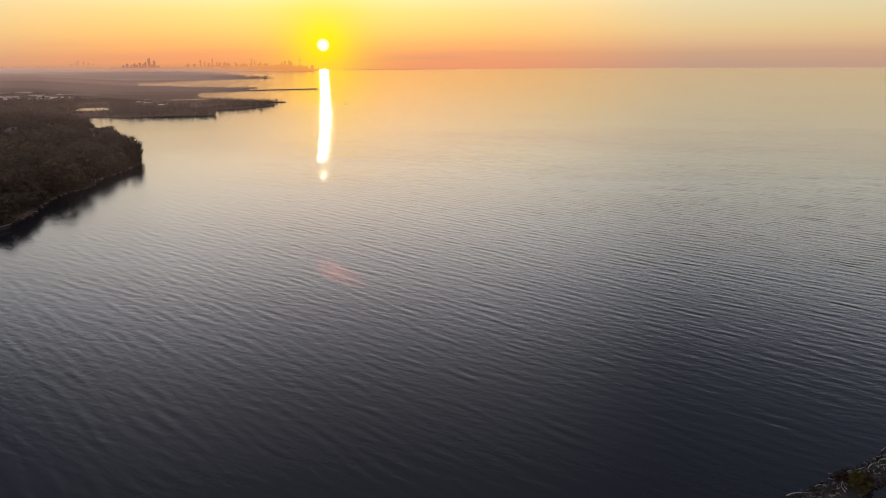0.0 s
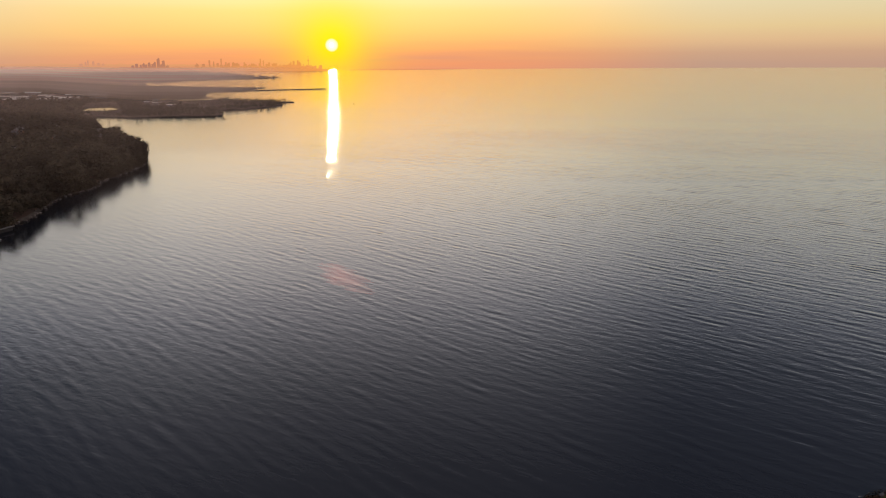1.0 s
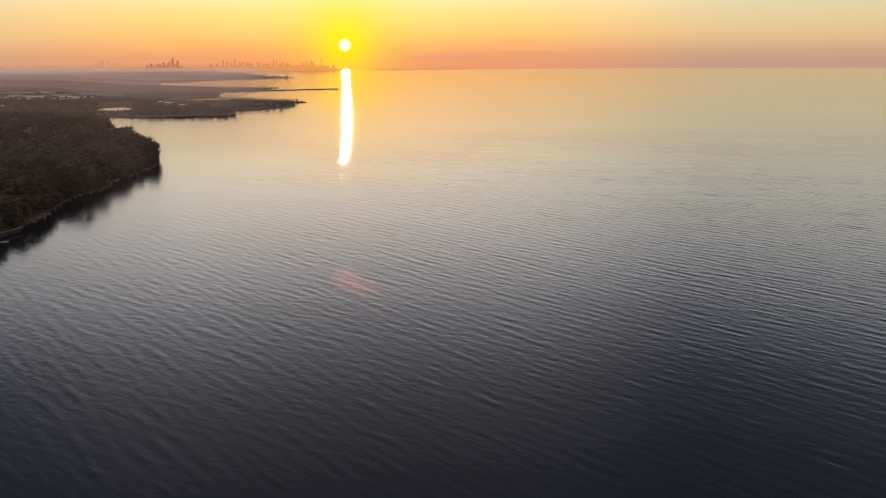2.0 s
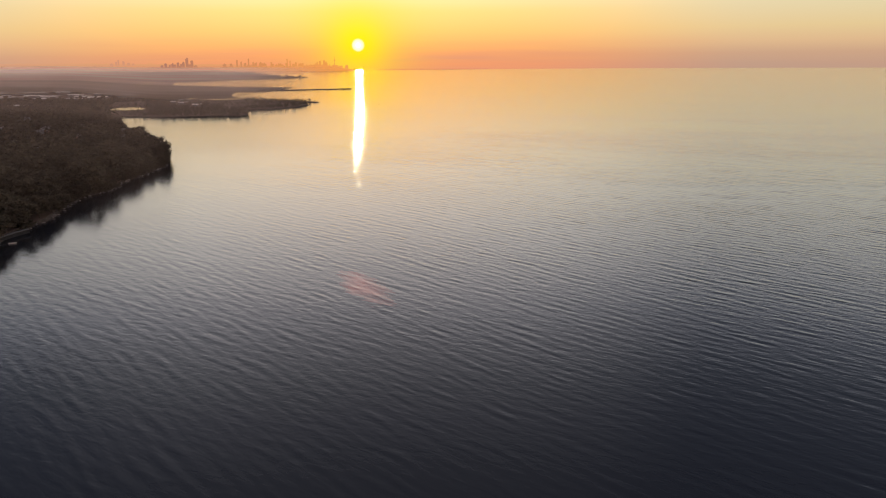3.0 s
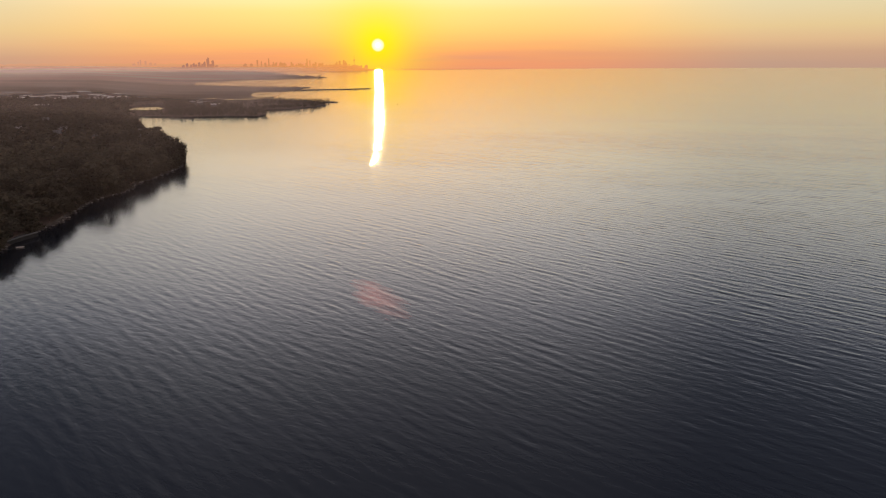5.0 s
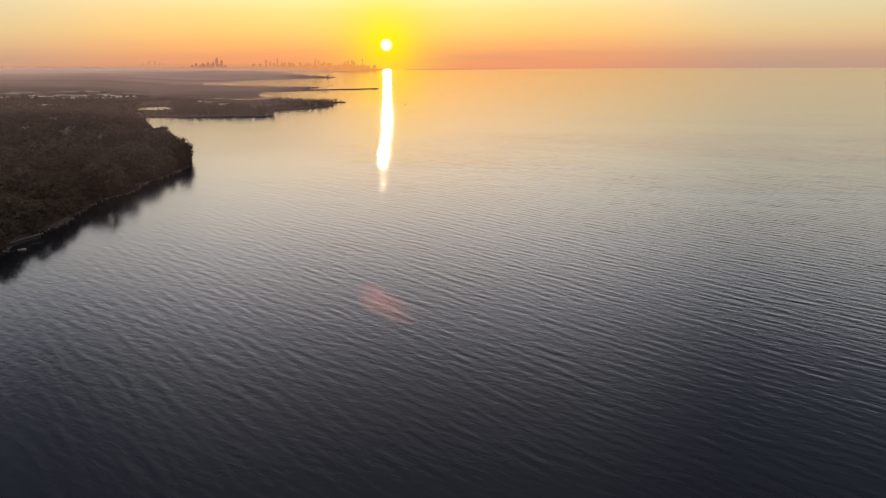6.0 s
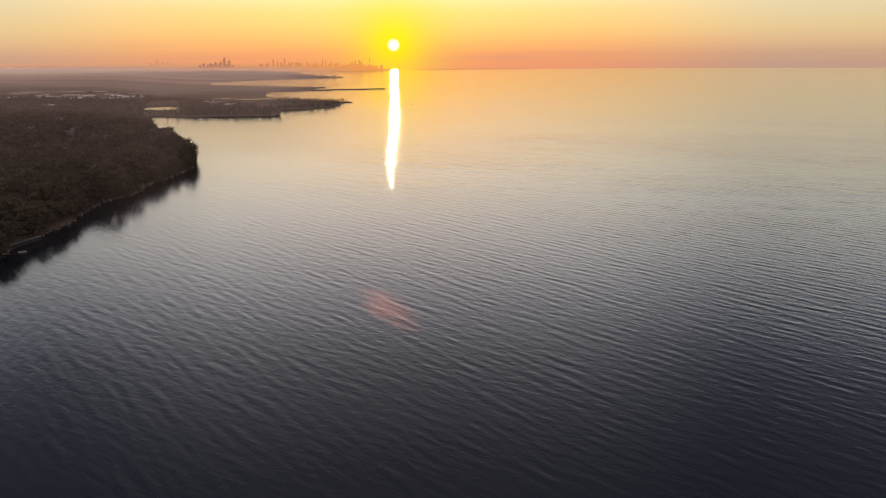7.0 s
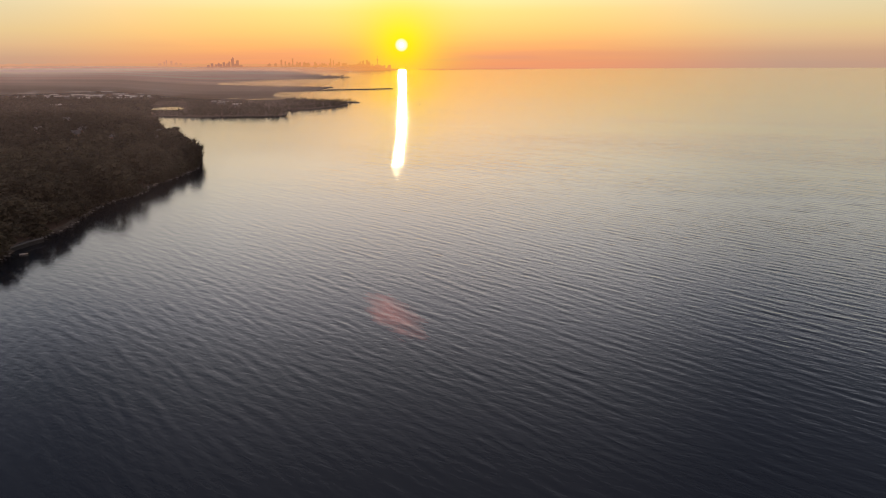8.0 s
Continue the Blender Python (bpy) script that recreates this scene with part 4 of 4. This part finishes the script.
vs, qs, base = [], [], 0
for n in range(1500):
    s, side = rng.uniform(-20, 40), rng.uniform(-3.2, 2.3)
    x, y, _ = along(s, side + groyne_line(s))
    v = np.array([c.co for c in STONES[n % 8].vertices]) @ np.array(Euler((rng.uniform(0, 6), rng.uniform(0, 6), 0)).to_matrix()) * rng.uniform(0.2, 0.55)
    vs.append(v + (x, y, 0.42 - 0.05 * abs(side) ** 1.6))
    qs.append(np.array([tuple(f.vertices) for f in STONES[n % 8].polygons]) + base)
    base += len(v)
tagged(new("rubble", big_mesh("rubble", np.concatenate(vs), np.concatenate(qs), STONE)), "small broken stones between the boulders", "rubble", kind="stuff")


def driftwood(s, side, turn, length, bend):
    x, y, _ = along(s, side + groyne_line(s))
    bm = bmesh.new()
    pts = [(length * (k / 5 - 0.5), bend * math.sin(math.pi * k / 5), 0.03 * math.sin(k * 1.7)) for k in range(6)]
    k = 0.2 + 0.075 * length
    tube(bm, pts, [0.16 * k, 0.15 * k, 0.13 * k, 0.11 * k, 0.08 * k, 0.05 * k], 7)
    if length > 2.3:
        tube(bm, [pts[3], (pts[3][0] + 0.12 * length, pts[3][1] + 0.12 * length, 0.12)], [0.07 * k, 0.03 * k], 5)
    ob = part("driftwood_log", bm, DRIFT)
    ob.matrix_basis = pose(x, y, max(0.25, 0.72 - 0.14 * abs(side)), 0, 4, turn)
    tagged(ob, "bleached curved driftwood log lying on boulders", "driftwood", "driftwood on the groyne")


for s, side, turn, length, bend in ((1.0, 1.4, 12, 4.4, 0.5), (7.6, -0.6, 72, 2.6, 0.2), (5.6, 1.5, 20, 2.2, 0.2), (17, 0.8, 38, 3.4, 0.3), (21, 1.2, 30, 2.8, -0.2)):
    driftwood(s, side, turn, length, bend)
rng = np.random.default_rng(77)
for n in range(52):
    driftwood(rng.uniform(-8, 30), rng.normal(0.3, 1.1), rng.normal(28, 30), rng.uniform(0.7, 2.0), rng.normal(0, 0.12))


def shrub(s, side, height, width, leaf, seed, label):
    x, y, _ = along(s, side + groyne_line(s))
    thing = tagged(new("shrub"), label, "shrub", "shrubs on the groyne")
    thing.matrix_basis = pose(x, y, 0.3)
    rs = np.random.default_rng(seed)
    v, q, mids = crown_shape(rs, height, width, 14, 1900, 0.11, 0.12)
    bm = bmesh.new()
    for px, py, pz, _ in mids:
        tube(bm, [(0, 0, -0.2), (px * 0.4, py * 0.4, pz * 0.5), (px, py, pz)], [0.05, 0.035, 0.015], 5)
    part("stems", bm, BARK, thing)
    part("crown", big_mesh("crown", v, q, leaf), leaf, thing)


shrub(9.2, -1.7, 2.7, 3.3, SHRUB, 81, "green willow shrub growing between the boulders")
shrub(9.4, 0.6, 1.3, 2.0, DEAD, 82, "low dead brown shrub behind the green one")
shrub(11.4, -1.9, 1.6, 2.6, DEAD, 83, "dead brown shrub beside the green one")


# ---------------------------------------------------------------- sheet standing in for haze over the far low land
def haze_material():
    """Stand-in for distance haze: a mostly clear sheet whose painted opacity grows with distance and frays out over the
    open water.
    """
    m = bpy.data.materials.new("painted_haze")
    m.use_nodes = True
    g = Nodes(m.node_tree)
    where = g.add("ShaderNodeNewGeometry").outputs["Position"]
    xyz = g.add("ShaderNodeSeparateXYZ")
    g.put(xyz.inputs[0], where)
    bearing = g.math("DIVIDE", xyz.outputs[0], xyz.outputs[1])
    depth = g.ramp(g.math("DIVIDE", xyz.outputs[1], 5000.0, clamp=True), [(y / 5000, (v, v, v, 1)) for y, v in HAZE_OPACITY])
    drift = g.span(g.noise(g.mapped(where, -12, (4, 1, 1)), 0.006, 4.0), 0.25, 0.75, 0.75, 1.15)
    # its edges are fitted to the camera's sight lines so the bay looks clear
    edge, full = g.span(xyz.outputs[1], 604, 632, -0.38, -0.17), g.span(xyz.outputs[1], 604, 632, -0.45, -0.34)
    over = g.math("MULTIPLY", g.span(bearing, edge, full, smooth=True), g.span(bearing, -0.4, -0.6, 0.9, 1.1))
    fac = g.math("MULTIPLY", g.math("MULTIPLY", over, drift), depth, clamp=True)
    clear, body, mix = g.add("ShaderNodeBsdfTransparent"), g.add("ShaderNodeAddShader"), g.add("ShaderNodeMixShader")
    # one lobe takes the sky's light; a second, turned sunward, is added for brightness
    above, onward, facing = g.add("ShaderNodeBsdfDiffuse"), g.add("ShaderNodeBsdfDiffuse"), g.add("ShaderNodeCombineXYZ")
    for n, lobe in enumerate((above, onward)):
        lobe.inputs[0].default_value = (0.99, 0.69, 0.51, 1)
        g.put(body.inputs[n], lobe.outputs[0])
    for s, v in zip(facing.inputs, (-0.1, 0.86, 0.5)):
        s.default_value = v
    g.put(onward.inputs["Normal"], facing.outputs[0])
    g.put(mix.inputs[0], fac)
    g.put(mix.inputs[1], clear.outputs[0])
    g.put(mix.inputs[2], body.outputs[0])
    g.put(g.add("ShaderNodeOutputMaterial").inputs[0], mix.outputs[0])
    return m


HAZE_OPACITY = ((140, 0.0), (250, 0.03), (400, 0.07), (600, 0.13), (690, 0.13), (806, 0.19), (1026, 0.29), (1400, 0.43), (1850, 0.60), (2500, 0.78), (3000, 0.60), (3700, 0.0))  # metres ahead of the camera's start, opacity tuned for its sight lines


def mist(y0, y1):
    """One open haze sheet, slightly uneven and rising inland."""
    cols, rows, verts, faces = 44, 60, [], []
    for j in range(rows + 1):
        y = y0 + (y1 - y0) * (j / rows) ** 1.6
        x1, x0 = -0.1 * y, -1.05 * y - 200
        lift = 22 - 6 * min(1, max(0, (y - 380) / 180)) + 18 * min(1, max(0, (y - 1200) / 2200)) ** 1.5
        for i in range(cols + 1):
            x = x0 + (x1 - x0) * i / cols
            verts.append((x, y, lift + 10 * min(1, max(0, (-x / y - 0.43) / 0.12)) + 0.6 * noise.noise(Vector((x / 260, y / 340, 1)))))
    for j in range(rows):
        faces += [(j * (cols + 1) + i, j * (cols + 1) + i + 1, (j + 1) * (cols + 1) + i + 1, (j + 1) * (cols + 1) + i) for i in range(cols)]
    layer = new("mist_layer", mesh_of("mist_layer", verts, faces, haze_material(), True))
    tagged(layer, "thin pinkish sheet standing in for haze over the far low land", "mist", kind="stuff")


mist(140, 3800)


# ---------------------------------------------------------------- small craft on the lake
def rowing_boat(x, y, turn, size, hull, label):
    thing = tagged(new("rowing_boat"), label, "boat")
    thing.matrix_basis = pose(x, y, 0.05, 0, 0, turn) @ Matrix.Diagonal((size, size, size, 1))
    bm = bmesh.new()
    rings = []
    for t, half, keel in ((-2.4, 0.75, 0.0), (-1.2, 0.95, -0.12), (0.2, 0.98, -0.15), (1.5, 0.7, -0.08), (2.6, 0.06, 0.25)):
        rings.append([bm.verts.new(p) for p in ((t, -half, 0.6), (t, -half * 0.7, 0.15), (t, 0, keel), (t, half * 0.7, 0.15), (t, half, 0.6))])
    for one, two in zip(rings, rings[1:]):
        for k in range(4):
            bm.faces.new((one[k], one[k + 1], two[k + 1], two[k]))
    bm.faces.new(rings[0])
    part("hull", bm, hull, thing)
    for t in (-1.0, 0.6):
        part("thwart", box(bmesh.new(), t - 0.15, t + 0.15, -0.85, 0.85, 0.36, 0.42), DRIFT, thing)
    part("outboard", box(bmesh.new(), -2.75, -2.35, -0.2, 0.2, 0.1, 1.15, 0.06), GLASS, thing)


rowing_boat(-136, 1054, 60, 0.62, WALL_BRICK, "small dark open boat far out on the lake")
rowing_boat(-158, 247.6, 35, 0.5, WALL_PALE, "small white open boat moored by the seawall")
